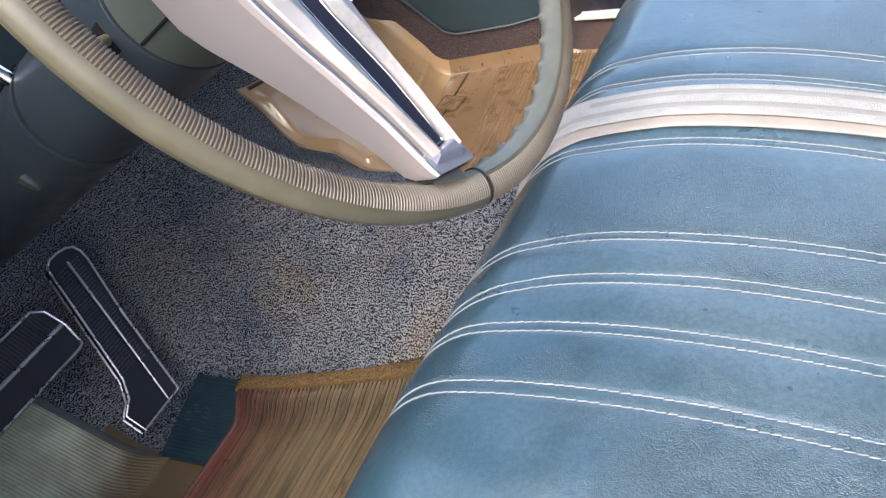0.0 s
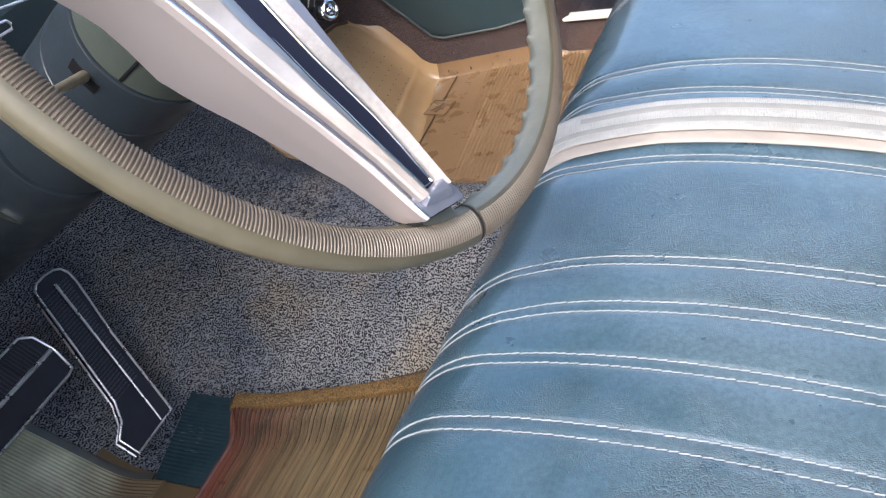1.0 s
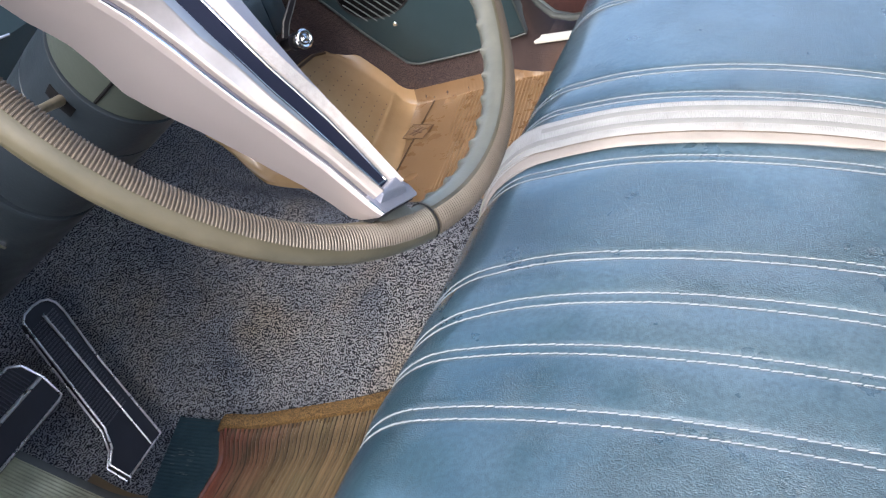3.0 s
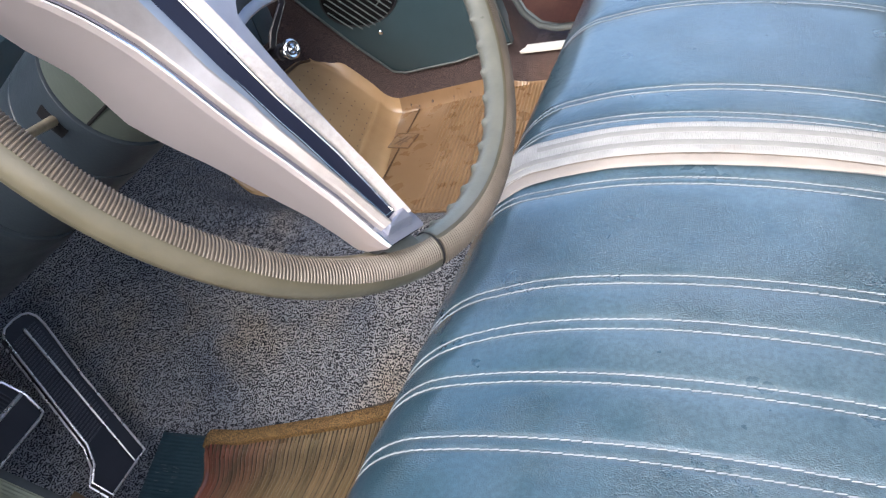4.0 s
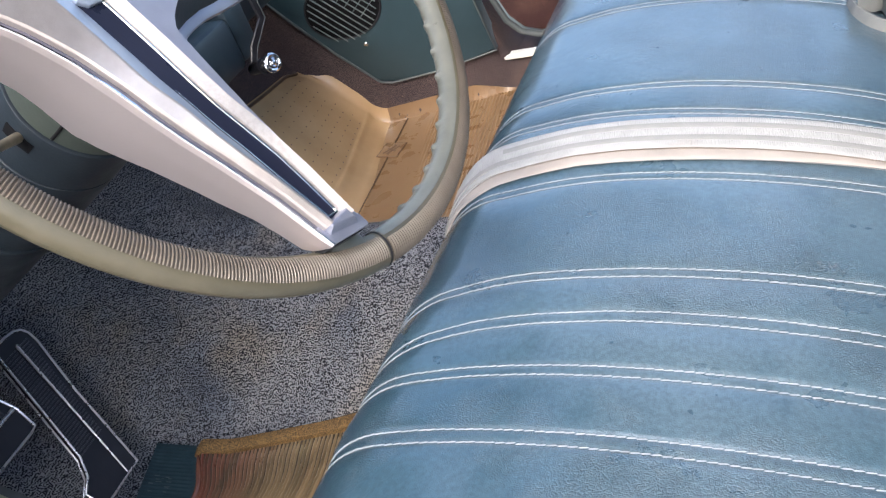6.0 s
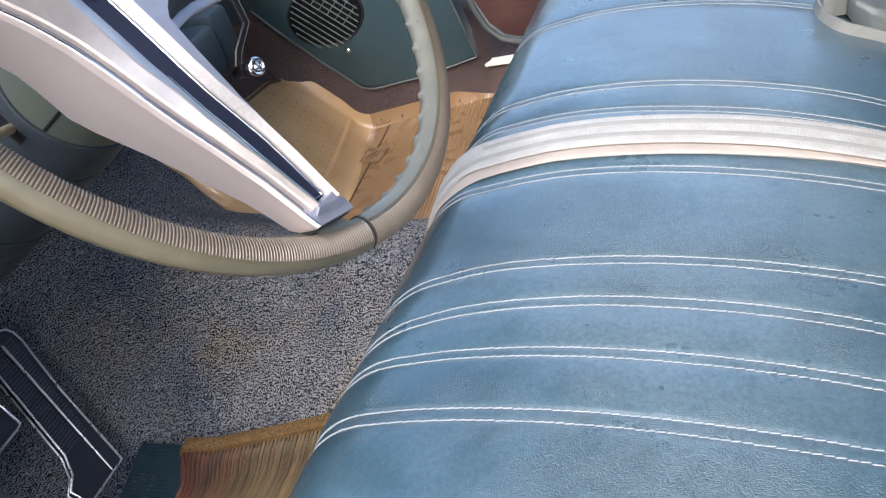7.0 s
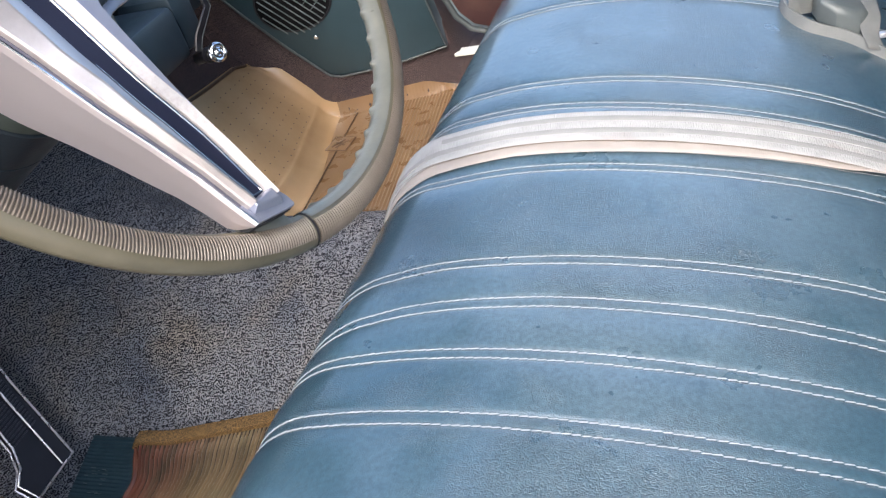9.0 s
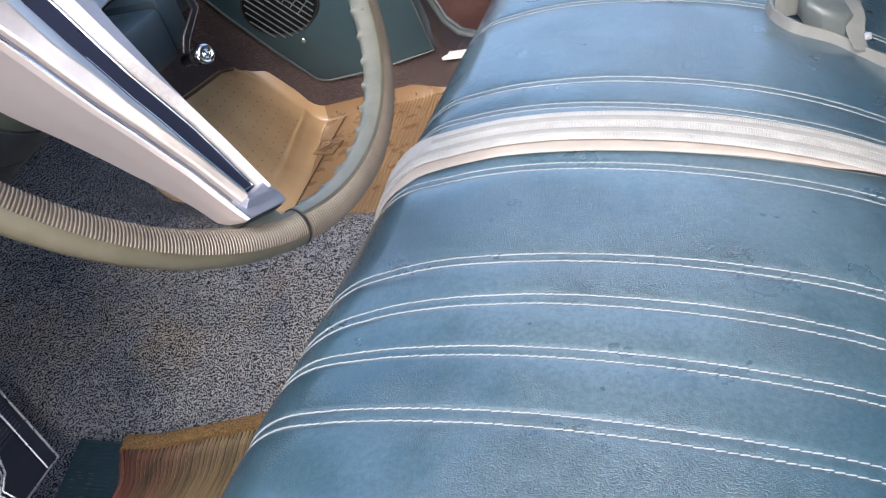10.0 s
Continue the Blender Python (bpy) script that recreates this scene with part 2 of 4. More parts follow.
def part(name, bm, material, parent=None, label="", smooth=True):
    """One bmesh as one mesh object, under its thing."""
    ob = new(name, mesh_of(bm, name, material, smooth))
    if parent is not None:
        ob.parent = parent
        ob.matrix_parent_inverse = parent.matrix_basis.inverted()
    if label:
        ob["label"] = label
    return ob


def thing(name, label, category, at=(0, 0, 0), group="", kind=""):
    ob = new(name)
    ob.matrix_basis = pose(*at)
    ob.empty_display_size = 0.05
    return tagged(ob, label, category, group, kind)


def sheet(xs, ys, f, thick=0.0):
    """A grid of the points f(u, v); thick closes it downwards along z."""
    bm = bmesh.new()
    top = [[bm.verts.new(f(x, y)) for y in ys] for x in xs]
    for a, b in zip(top, top[1:]):
        for i in range(len(ys) - 1):
            bm.faces.new((a[i], b[i], b[i + 1], a[i + 1]))
    if thick:
        low = [[bm.verts.new(v.co - Vector((0, 0, thick))) for v in r] for r in top]
        for a, b in zip(low, low[1:]):
            for i in range(len(ys) - 1):
                bm.faces.new((a[i], a[i + 1], b[i + 1], b[i]))
        n, m = len(xs) - 1, len(ys) - 1
        for i in range(n):
            for j in (0, m):
                bm.faces.new((top[i][j], low[i][j], low[i + 1][j], top[i + 1][j]))
        for j in range(m):
            for i in (0, n):
                bm.faces.new((top[i][j], low[i][j], low[i][j + 1], top[i][j + 1]))
    return bm


def tube(points, radius, sides=10, closed=False, caps=True, flat=None, ref=None):
    """A swept ring along points. radius: number or list; flat: (width, height) section instead."""
    bm = bmesh.new()
    pts = [Vector(p) for p in points]
    n = len(pts)
    rings = []
    up = Vector(ref) if ref else Vector((0, 0, 1))
    for i, p in enumerate(pts):
        if closed:
            d = pts[(i + 1) % n] - pts[i - 1]
        else:
            d = pts[min(i + 1, n - 1)] - pts[max(i - 1, 0)]
        d.normalize()
        s = d.cross(up)
        if s.length < 1e-4:
            s = d.cross(Vector((1, 0, 0)))
        s.normalize()
        q = s.cross(d)
        r = radius[i] if isinstance(radius, (list, tuple)) else radius
        ring = []
        for k in range(sides):
            a = 2 * math.pi * k / sides
            if flat:
                ca, sa = math.cos(a), math.sin(a)
                e = 0.35
                v = s * (flat[0] / 2 * math.copysign(abs(ca) ** e, ca)) + q * (flat[1] / 2 * math.copysign(abs(sa) ** e, sa))
            else:
                v = (s * math.cos(a) + q * math.sin(a)) * r
            ring.append(bm.verts.new(p + v))
        rings.append(ring)
    pairs = list(zip(rings, rings[1:])) + ([(rings[-1], rings[0])] if closed else [])
    for a, b in pairs:
        for k in range(sides):
            bm.faces.new((a[k], a[(k + 1) % sides], b[(k + 1) % sides], b[k]))
    if caps and not closed:
        bm.faces.new(rings[0])
        bm.faces.new(list(reversed(rings[-1])))
    return bm


def lathe(profile, origin, axis, sides=48, ref=(0, 1, 0)):
    """A turned form: profile of (distance along axis, radius)."""
    bm = bmesh.new()
    a = Vector(axis).normalized()
    s = a.cross(Vector(ref)).normalized()
    q = s.cross(a)
    o = Vector(origin)
    rings = []
    for d, r in profile:
        rings.append([bm.verts.new(o + a * d + (s * math.cos(2 * math.pi * k / sides) + q * math.sin(2 * math.pi * k / sides)) * max(r, 1e-5)) for k in range(sides)])
    for x, y in zip(rings, rings[1:]):
        for k in range(sides):
            bm.faces.new((x[k], x[(k + 1) % sides], y[(k + 1) % sides], y[k]))
    bm.faces.new(rings[0])
    bm.faces.new(list(reversed(rings[-1])))
    return bm


def prism(outline, place, low, high, bevel=0.0, segments=2):
    """An outline of (u, v) raised from low to high; place(u, v, h) gives the point."""
    bm = bmesh.new()
    lo = [low(u, v) if callable(low) else low for u, v in outline]
    hi = [high(u, v) if callable(high) else high for u, v in outline]
    a = [bm.verts.new(place(u, v, h)) for (u, v), h in zip(outline, lo)]
    b = [bm.verts.new(place(u, v, h)) for (u, v), h in zip(outline, hi)]
    n = len(outline)
    bm.faces.new(list(reversed(a)))
    bm.faces.new(b)
    for i in range(n):
        bm.faces.new((a[i], a[(i + 1) % n], b[(i + 1) % n], b[i]))
    if bevel:
        rim = set(b)
        edges = [e for e in bm.edges if e.verts[0] in rim and e.verts[1] in rim]
        bmesh.ops.bevel(bm, geom=edges, offset=bevel, segments=segments, profile=0.5, affect="EDGES")
    return bm


def box(lo, hi, bevel=0.0):
    bm = bmesh.new()
    bmesh.ops.create_cube(bm, size=1)
    for v in bm.verts:
        v.co = Vector([a + (b - a) * (c + 0.5) for a, b, c in zip(lo, hi, v.co)])
    if bevel:
        bmesh.ops.bevel(bm, geom=list(bm.edges), offset=bevel, segments=2, profile=0.5, affect="EDGES")
    return bm


def steps(a, b, n):
    return [a + (b - a) * i / n for i in range(n + 1)]


def smooth(a, b, x):
    t = min(1.0, max(0.0, (x - a) / (b - a)))
    return t * t * (3 - 2 * t)


# ---- floor pan, tunnel and toe board ----
TUNNEL_Y = 0.765


def toe_line(y):
    """Where the floor turns up into the toe board."""
    return -0.55 + 0.075 * smooth(0.75, 1.0, y) - 0.055 * smooth(1.0, 1.32, y)


def kick_y(x):
    return 1.30 + 0.27 * (x + 0.507) if x < -0.29 else 1.3586


def floor_z(x, y):
    run = max(0.0, toe_line(y) - x)
    run = run - 0.02 if run > 0.04 else run * run / 0.08
    toe = run * (1.1 + 0.35 * smooth(0.8, 1.05, y))
    wide = 0.215 + 0.10 * smooth(-0.35, -0.9, x)
    rise = 0.12 + 0.28 * max(0.0, -0.45 - x)
    d = abs(y - TUNNEL_Y) / wide
    hump = rise * (1 - smooth(0.12, 1.0, d))
    side = (0.16 - 0.105 * smooth(-0.32, -0.28, x)) * smooth(-0.012, 0.022, y - kick_y(x)) + 0.10 * smooth(0.16, 0.06, y)
    return (toe ** 3 + hump ** 3) ** (1 / 3) + side


floor = thing("floor", "blue-grey loop-pile carpet over the floor and tunnel", "floor", kind="structure")
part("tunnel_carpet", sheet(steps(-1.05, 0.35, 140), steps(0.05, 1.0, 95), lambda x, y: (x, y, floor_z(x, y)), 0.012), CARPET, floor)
part("passenger_carpet", sheet(steps(-1.05, 0.35, 140), steps(1.0, 1.5, 50), lambda x, y: (x, y, floor_z(x, y)), 0.012), CARPET_DARK, floor, "dark brown loop carpet")


# ---- car shell that closes the place ----
shell = thing("car_body", "blue-grey painted inside of the car body", "car body", kind="structure")
part("firewall", box((-1.12, 0.0, 0.0), (-1.06, 1.55, 0.75)), DARK, shell)
part("underfloor", box((-1.1, 0.05, -0.06), (1.6, 1.5, -0.02)), DARK, shell)
# Unseen side wall, carried back past the hinge to shade the footwell.
part("cowl_side", box((-1.1, 0.06, -0.05), (-0.35, 0.10, 0.78), 0.01), DARK, shell)
part("cowl_top", box((-1.1, 0.06, 0.74), (-0.62, 1.42, 0.78), 0.01), DARK, shell)
part("far_side", box((0.6, 1.42, -0.05), (1.7, 1.50, 0.49), 0.01), BODY, shell)
part("near_sill", box((-0.42, 0.02, -0.10), (0.62, 0.10, 0.03), 0.012), BODY, shell)
part("near_quarter", box((0.62, 0.02, -0.10), (1.7, 0.10, 0.49), 0.012), BODY, shell)
part("near_door_pillar", box((0.62, 0.10, 0.40), (0.74, 0.18, 1.26), 0.012), DARK, shell)
part("rear_wall", box((1.62, 0.05, -0.05), (1.70, 1.50, 0.62), 0.012), BODY, shell)
part("roof", box((-0.16, 0.24, 1.24), (1.6, 1.28, 1.28), 0.015), HEADLINER, shell)
part("door_pillar", box((0.52, 1.27, 0.45), (0.66, 1.34, 1.26), 0.01), DARK, shell)
for y in (0.24, 1.28):
    part("windscreen_pillar", tube([(-0.62, y + (0.05 if y > 1 else -0.05), 0.74), (-0.16, y, 1.25)], 0.035, 8), DARK, shell)
# Unseen door, swung half open so that it shades the driver's footwell.
swing = Vector((0.63, -0.777, 0.0))
door_outside = thing("door_2", "driver's door standing half open beside the car", "door", (-0.42, 0.04, 0.1), kind="structure")
part("panel", prism([(0.02, -0.12), (0.98, -0.12), (1.04, -0.05), (1.06, 0.60), (1.0, 0.64), (0.02, 0.64)], lambda u, v, h: Vector((-0.42 + h, 0.04, v)) + swing * u, -0.09, 0.0, 0.012), BODY, door_outside)
part("window_frame", tube([Vector((-0.45, 0.04, v)) + swing * u for u, v in ((0.05, 0.63), (0.32, 1.0), (0.45, 1.06), (1.0, 1.06), (1.04, 1.0), (1.04, 0.63))], 0.014, 8), BRIGHT, door_outside)
ground = tagged(part("ground", sheet(steps(-60, 60, 12), steps(-60, 60, 12), lambda x, y: (x, y, -0.42)), plain("pale_concrete", (0.36, 0.335, 0.31), (0.46, 0.43, 0.40), 3, 0.9)), "pale concrete driveway around the car", "ground", kind="structure")

# ---- dashboard ----
dash = thing("dashboard", "dark teal dashboard with bright trim", "dashboard", (-0.6, 0.75, 0.45))
dash_profile = [(-0.54, 0.80), (-0.48, 0.74), (-0.445, 0.62), (-0.44, 0.52), (-0.46, 0.47), (-0.52, 0.45), (-0.75, 0.46), (-1.05, 0.55), (-1.05, 0.80)]
part("fascia", prism(dash_profile, lambda u, v, h: (u, h, v), 0.16, 0.74), DASH, dash, smooth=False)
part("glovebox_fascia", prism([(max(-1.05, u - 0.16), v + 0.05 * (v < 0.6)) for u, v in dash_profile], lambda u, v, h: (u, h, v), 0.74, 1.34), DASH, dash, smooth=False)

part("trim_line", tube([(-0.436, 0.42, 0.539), (-0.436, 0.52, 0.521)], 0.0012, 6), BRIGHT, dash, "thin bright trim")
part("trim_frame", tube([(-0.436, 0.42, 0.528), (-0.436, 0.490, 0.5165), (-0.436, 0.4925, 0.513), (-0.436, 0.491, 0.509), (-0.436, 0.42, 0.512)], 0.0012, 6), BRIGHT, dash, "thin bright trim")

# ---- passenger kick panel, sill and door ----
kick = thing("kick_panel", "teal moulded kick panel with a round vent grille", "kick panel", (-0.5, 1.3, 0.08))
kick_outline = [(-0.300, 0.088), (-0.400, 0.078), (-0.495, 0.080), (-0.515, 0.088), (-0.57, 0.160), (-0.623, 0.238), (-0.68, 0.33), (-0.78, 0.50), (-0.33, 0.52), (-0.315, 0.20)]
part("panel", prism(kick_outline, lambda u, v, h: (u, kick_y(u) + h, v), 0.03, 0.0, 0.004), TEAL, kick)
part("welt", tube([(u, kick_y(u) - 0.001, v) for u, v in kick_outline], 0.0022, 8, True, ref=(0, 1, 0)), GREY_RUBBER, kick)

VENT = Vector((-0.530, kick_y(-0.530) - 0.001, 0.238))
vent_rim = [VENT + Vector((math.cos(a) * 0.066, math.cos(a) * 0.066 * 0.27, math.sin(a) * 0.054)) for a in steps(0, 2 * math.pi, 40)[:-1]]
ring = part("grille_ring", tube(vent_rim, 0.0022, 8, True, ref=(0, 1, 0)), BLACK, kick)
bm = bmesh.new()
vs = [bm.verts.new(p + Vector((0, -0.0015, 0))) for p in vent_rim]
bm.faces.new(vs)
part("grille_opening", bm, SHADE, ring)
SLOPE = Vector((0.63, 0.17, -0.777))
RISE = Vector((0.777, 0.21, 0.63))
for k in range(11):
    o = -0.054 + 0.0098 * k
    half = math.sqrt(max(0.0, 1 - (o / 0.060) ** 2)) * 0.058
    c = VENT + RISE * o + Vector((0, -0.004, 0))
    part("slat", tube([c - SLOPE * half, c + SLOPE * half], 0, 6, flat=(0.0013, 0.003), ref=(0, 1, 0)), GRILLE, ring)
for k in range(5):
    o = -0.030 + 0.016 * k
    reach = math.sqrt(max(0.0, 1 - (o / 0.058) ** 2)) * 0.058
    c = VENT + SLOPE * o + Vector((0, -0.003, 0))
    part("cross_bar", tube([c + RISE * 0.004, c + RISE * reach], 0.0009, 6), GRILLE, ring)
part("screw", lathe([(0, 0.0045), (0.002, 0.0045), (0.0035, 0.003)], (-0.513, kick_y(-0.513) - 0.001, 0.165), (0, -1, 0), 16, (0, 0, 1)), CHROME, kick, "chrome screw")

sill = tagged(part("door_sill", box((-0.297, 1.368, 0.0590), (0.6, 1.392, 0.0650), 0.0006), WHITE), "white door sill plate", "sill", kind="structure")
door = thing("door_1", "closed car door with maroon carpet along its foot", "door", (-0.1, 1.4, 0.1), kind="structure")
door_outline = [(0.8, 0.092), (-0.225, 0.092), (-0.255, 0.102), (-0.278, 0.128), (-0.292, 0.17), (-0.315, 0.30), (-0.33, 0.47), (0.8, 0.49)]
door_panel = part("panel", prism(door_outline, lambda u, v, h: (u, 1.40 + h, v), 0.05, -0.012, 0.006), PALE, door)
part("foot_carpet", prism([(u + (0.008 if u < 0 else 0), v + 0.008 * (1 if v < 0.2 else 0)) for u, v in door_outline[:-2]] + [(-0.322, 0.33), (0.8, 0.33)], lambda u, v, h: (u, 1.388 + h, v), 0.0, -0.006, 0.003), CARPET_RED, door_panel, "dark maroon carpet")
part("edge_seal", tube([(u, 1.385, v) for u, v in door_outline[:-1]], 0.006, 8, ref=(0, 1, 0)), GREY_RUBBER, door)

# ---- passenger floor mat ----
pmat = thing("passenger_mat", "amber brown ribbed rubber floor mat with dotted toe pad", "floor mat", (-0.4, 1.15, 0.01))


def ribs(t, pitch, depth):
    return depth * (0.5 + 0.5 * math.cos(2 * math.pi * t / pitch)) ** 1.5


def pm_point(u, v):
    y = 0.93 + 0.42 * v
    x = toe_line(y) + 0.004 + (0.06 - toe_line(y)) * u
    y1 = kick_y(x) - 0.0030 - 0.003 * smooth(-0.36, -0.30, x)
    y0 = 0.957 + 0.012 * math.sin(x * 14)
    y = y0 + (y1 - y0) * v
    z = floor_z(x, y) + 0.006
    z += ribs(x + 0.1 * (y - 1.1), 0.0066, 0.0020) * smooth(0.15, 0.18, u) * smooth(0.0, 0.02, v) * smooth(1.0, 0.985, v)
    return (x, y, z)


part("ribbed_field", sheet(steps(0, 1, 470), steps(0, 1, 90), pm_point, 0.005), AMBER, pmat)


def fold_x(y):
    return -0.487 + 0.060 * (1.335 - y)


def toe_point(u, v, lift=0.0):
    """The toe pad: below u = 0 it runs out flat to the stitched line."""
    w = max(0.0, u)
    near = 0.952 - 0.047 * w - 0.040 * smooth(0.44, 0.52, w) * smooth(1.0, 0.4, w)
    u1 = u * (1 - 0.04 * smooth(0.86, 1.0, v) * smooth(0.5, 1.0, u))
    x = -0.535 - 0.105 * w
    for _ in range(3):
        y = near + (kick_y(x) - 0.0030 - 0.008 * smooth(0.55, 0.95, u) - near) * v
        bend = toe_line(y) + 0.010
        x = bend - (0.158 - 0.12 * (y - 1.07)) * u1 if u > 0 else bend + (fold_x(y) - bend) * u / -0.36
    ends = smooth(1.02, 0.80, u) * smooth(0.0, 0.05, v)
    swell = smooth(-0.02, 0.27, u) * ends
    rim = min(0.9 * (1 - v) - 0.012, 0.45 * (u - 0.24), 0.08)
    bead = math.exp(-(rim / 0.011) ** 2) * ends * smooth(1.0, 0.985, v)
    return (x, y, floor_z(x, y) + 0.0068 + 0.0150 * swell + 0.0040 * bead + 0.012 * smooth(0.86, 1.0, v) * smooth(0.95, 0.35, u) * smooth(0.16, 0.33, u) + lift)


part("toe_flap", sheet(steps(-0.36, 0.03, 40), steps(0, 1, 110), lambda u, v: toe_point(u, v, -0.0006), 0.010), AMBER, pmat, "flat amber flap below the toe pad")
toe_pad = part("toe_pad", sheet(steps(0.0, 1, 100), steps(0, 1, 170), toe_point, 0.014), AMBER_LIT, pmat, "shiny amber toe pad, painted paler as if lit")
bm = bmesh.new()
for i in range(8):
    for j in range(13):
        p = Vector(toe_point(0.30 + 0.078 * i, 0.14 + 0.060 * j + (0.031 if i % 2 else 0), 0.0006))
        bmesh.ops.create_icosphere(bm, subdivisions=1, radius=0.0012, matrix=Matrix.Translation(p))
tagged(part("dimples", bm, DARK_AMBER, toe_pad, "small dark dimples"), kind="stuff")
part("toe_hem", tube([Vector(toe_point(0.97, v)) + Vector((0, 0, 0.002)) for v in steps(0.03, 0.97, 40)], 0.0028, 6), DARK_AMBER, toe_pad, "worn stitched hem")
bm = bmesh.new()
for y in steps(0.985, 1.305, 42):
    x = fold_x(y)
    bmesh.ops.create_cube(bm, size=1, matrix=Matrix.Translation((x, y, floor_z(x, y) + 0.0082)) @ Matrix.Diagonal((0.0020, 0.0050, 0.0016, 1)))
tagged(part("fold_stitching", bm, DARK_AMBER, pmat, "dark stitched line", smooth=False), kind="stuff")
LOGO = Vector((-0.477, 1.182, 0.0078))


def on_badge(u, v, h):
    return LOGO + Vector((u + 0.1 * v, v - 0.15 * u, h))


def bar(a, b, half):
    """A flat bar from a to b as an outline."""
    a, b = Vector(a), Vector(b)
    n = Vector((a.y - b.y, b.x - a.x)).normalized() * half
    return [tuple(a + n), tuple(a - n), tuple(b - n), tuple(b + n)]


badge = part("badge", prism([(-0.022, -0.023), (0.022, -0.023), (0.022, 0.023), (-0.022, 0.023)], on_badge, 0.0, 0.0012, 0.0006), AMBER, pmat, "small raised square badge")
part("badge_frame", tube([on_badge(u, v, 0.0010) for u, v in ((-0.021, -0.022), (0.021, -0.022), (0.021, 0.022), (-0.021, 0.022))], 0.0010, 6, True), BADGE_BROWN, badge, "brown raised frame")
for a, b in (((-0.012, -0.012), (0.004, 0.014)), ((-0.004, -0.014), (0.012, 0.012)), ((-0.010, 0.004), (0.010, -0.004))):
    part("badge_stroke", prism(bar(a, b, 0.0022), on_badge, 0.0008, 0.0020, 0.0004), BADGE_BROWN, badge)

# ---- driver floor mat ----
dmat = thing("driver_mat", "brown ribbed rubber driver mat with a teal heel pad", "floor mat", (-0.35, 0.4, 0.01))


def dm_edge(x):
    return 0.523 + 0.30 * (x + 0.475) if x < -0.2 else 0.606


def dm_point(u, v):
    x = -0.475 + 0.45 * u
    y1 = dm_edge(x)
    y = 0.14 + (y1 - 0.14) * v
    x += (0.036 * smooth(1.0, 0.80, v) - 0.012) * (1 - u) ** 2
    z = floor_z(x, y) + 0.008 + 0.010 * smooth(0.10, 0.0, u) * smooth(0.0, 0.012, u + 0.003)
    lane_on = smooth(0.94, 0.915, v) * smooth(0.012, 0.03, u)
    wave = 0.004 * math.sin(9 * y + 3 * u)
    z += 0.003 * smooth(0.91, 0.96, v)
    return (x + wave * lane_on, y, z)


part("field", sheet(steps(0, 1, 90), steps(0, 1, 50), dm_point, 0.006), MAT_GAP, dmat, "dark brown rubber between the ribs")
bm = bmesh.new()
for i in range(92):
    u = 0.014 + 0.0107 * i + 0.0008 * math.sin(i * 2.3)
    rows = []
    for v in steps(0.02, 0.955, 36):
        a, b = Vector(dm_point(u, v)), Vector(dm_point(u + 0.0066, v))
        h = 0.0034 * smooth(0.955, 0.93, v)
        m = (a + b) / 2
        rows.append([bm.verts.new(p) for p in (a, a.lerp(b, 0.22) + Vector((0, 0, h * 0.8)), m + Vector((0, 0, h)), a.lerp(b, 0.78) + Vector((0, 0, h * 0.8)), b)])
    for p, q in zip(rows, rows[1:]):
        for k in range(4):
            bm.faces.new((p[k], p[k + 1], q[k + 1], q[k]))
tagged(part("ribs", bm, MAT_BROWN, dmat, "worn tan and reddish ribs"), kind="stuff")
part("border", tube([Vector(dm_point(u, 0.972)) + Vector((0, 0, 0.002)) for u in steps(0.0, 1.0, 60)], 0, 10, flat=(0.019, 0.009)), MAT_BORDER, dmat, "fuzzy tan border")
part("edge_lip", tube([Vector(dm_point(0.006, v)) + Vector((0, 0, 0.002)) for v in steps(0.25, 0.945, 40)], [0.0042] * 38 + [0.0038, 0.0025, 0.001], 8), LIP, dmat, "glossy red-brown raised lip")
heel_pad = part("heel_pad", sheet(steps(-0.56, -0.470, 30), steps(0.404, 0.524, 140), lambda x, y: (x + 0.028 * (0.52 - y) / 0.1, y, floor_z(x, y) + 0.010 + ribs(y, 0.0052, 0.0006)), 0.008), TEAL_RUBBER, dmat, "dark teal ribbed heel pad")
bm = bmesh.new()
for _ in range(16):
    y = random.uniform(0.43, 0.485)
    x = -0.56 + 0.012 + random.uniform(0.0, 0.03)
    m = Matrix.Translation((x + 0.028 * (0.52 - y) / 0.1, y, floor_z(x, y) + 0.0105)) @ Matrix.Diagonal((random.uniform(0.003, 0.010), 0.0008, 0.0005, 1))
    bmesh.ops.create_cube(bm, size=1, matrix=m)
tagged(part("scuffs", bm, GREY_RUBBER, heel_pad, "pale scuff marks", smooth=False), kind="stuff")
part("plain_field", sheet(steps(-0.60, -0.435, 30), steps(0.12, 0.413, 40), lambda x, y: (x, y, floor_z(x, y) + 0.005), 0.005), MAT_PLAIN, dmat, "smooth worn brown rubber")


def olive_edge(x):
    return 0.400 + 0.15 * (x + 0.54)


part("toe_field", sheet(steps(-0.86, -0.515, 44), steps(0.10, 1.0, 400), lambda x, v: (x, 0.10 + (olive_edge(x) - 0.10) * (v - 0.1) / 0.9, floor_z(x, 0.10 + (olive_edge(x) - 0.10) * (v - 0.1) / 0.9) + 0.009 + ribs(0.33 * (v - 0.1), 0.0042, 0.0011)), 0.006), MAT_GREEN, dmat, "olive ribbed rubber")
part("toe_edge", tube([(x, olive_edge(x) + 0.005, floor_z(x, olive_edge(x) + 0.005) + 0.005) for x in steps(-0.86, -0.535, 40)], 0, 10, flat=(0.011, 0.004)), MAT_RIM, dmat, "grey raised edge")

# ---- pedals ----
PN = Vector((0.7527, 0, 0.6584))
PU = Vector((0.6584, 0, -0.7527))


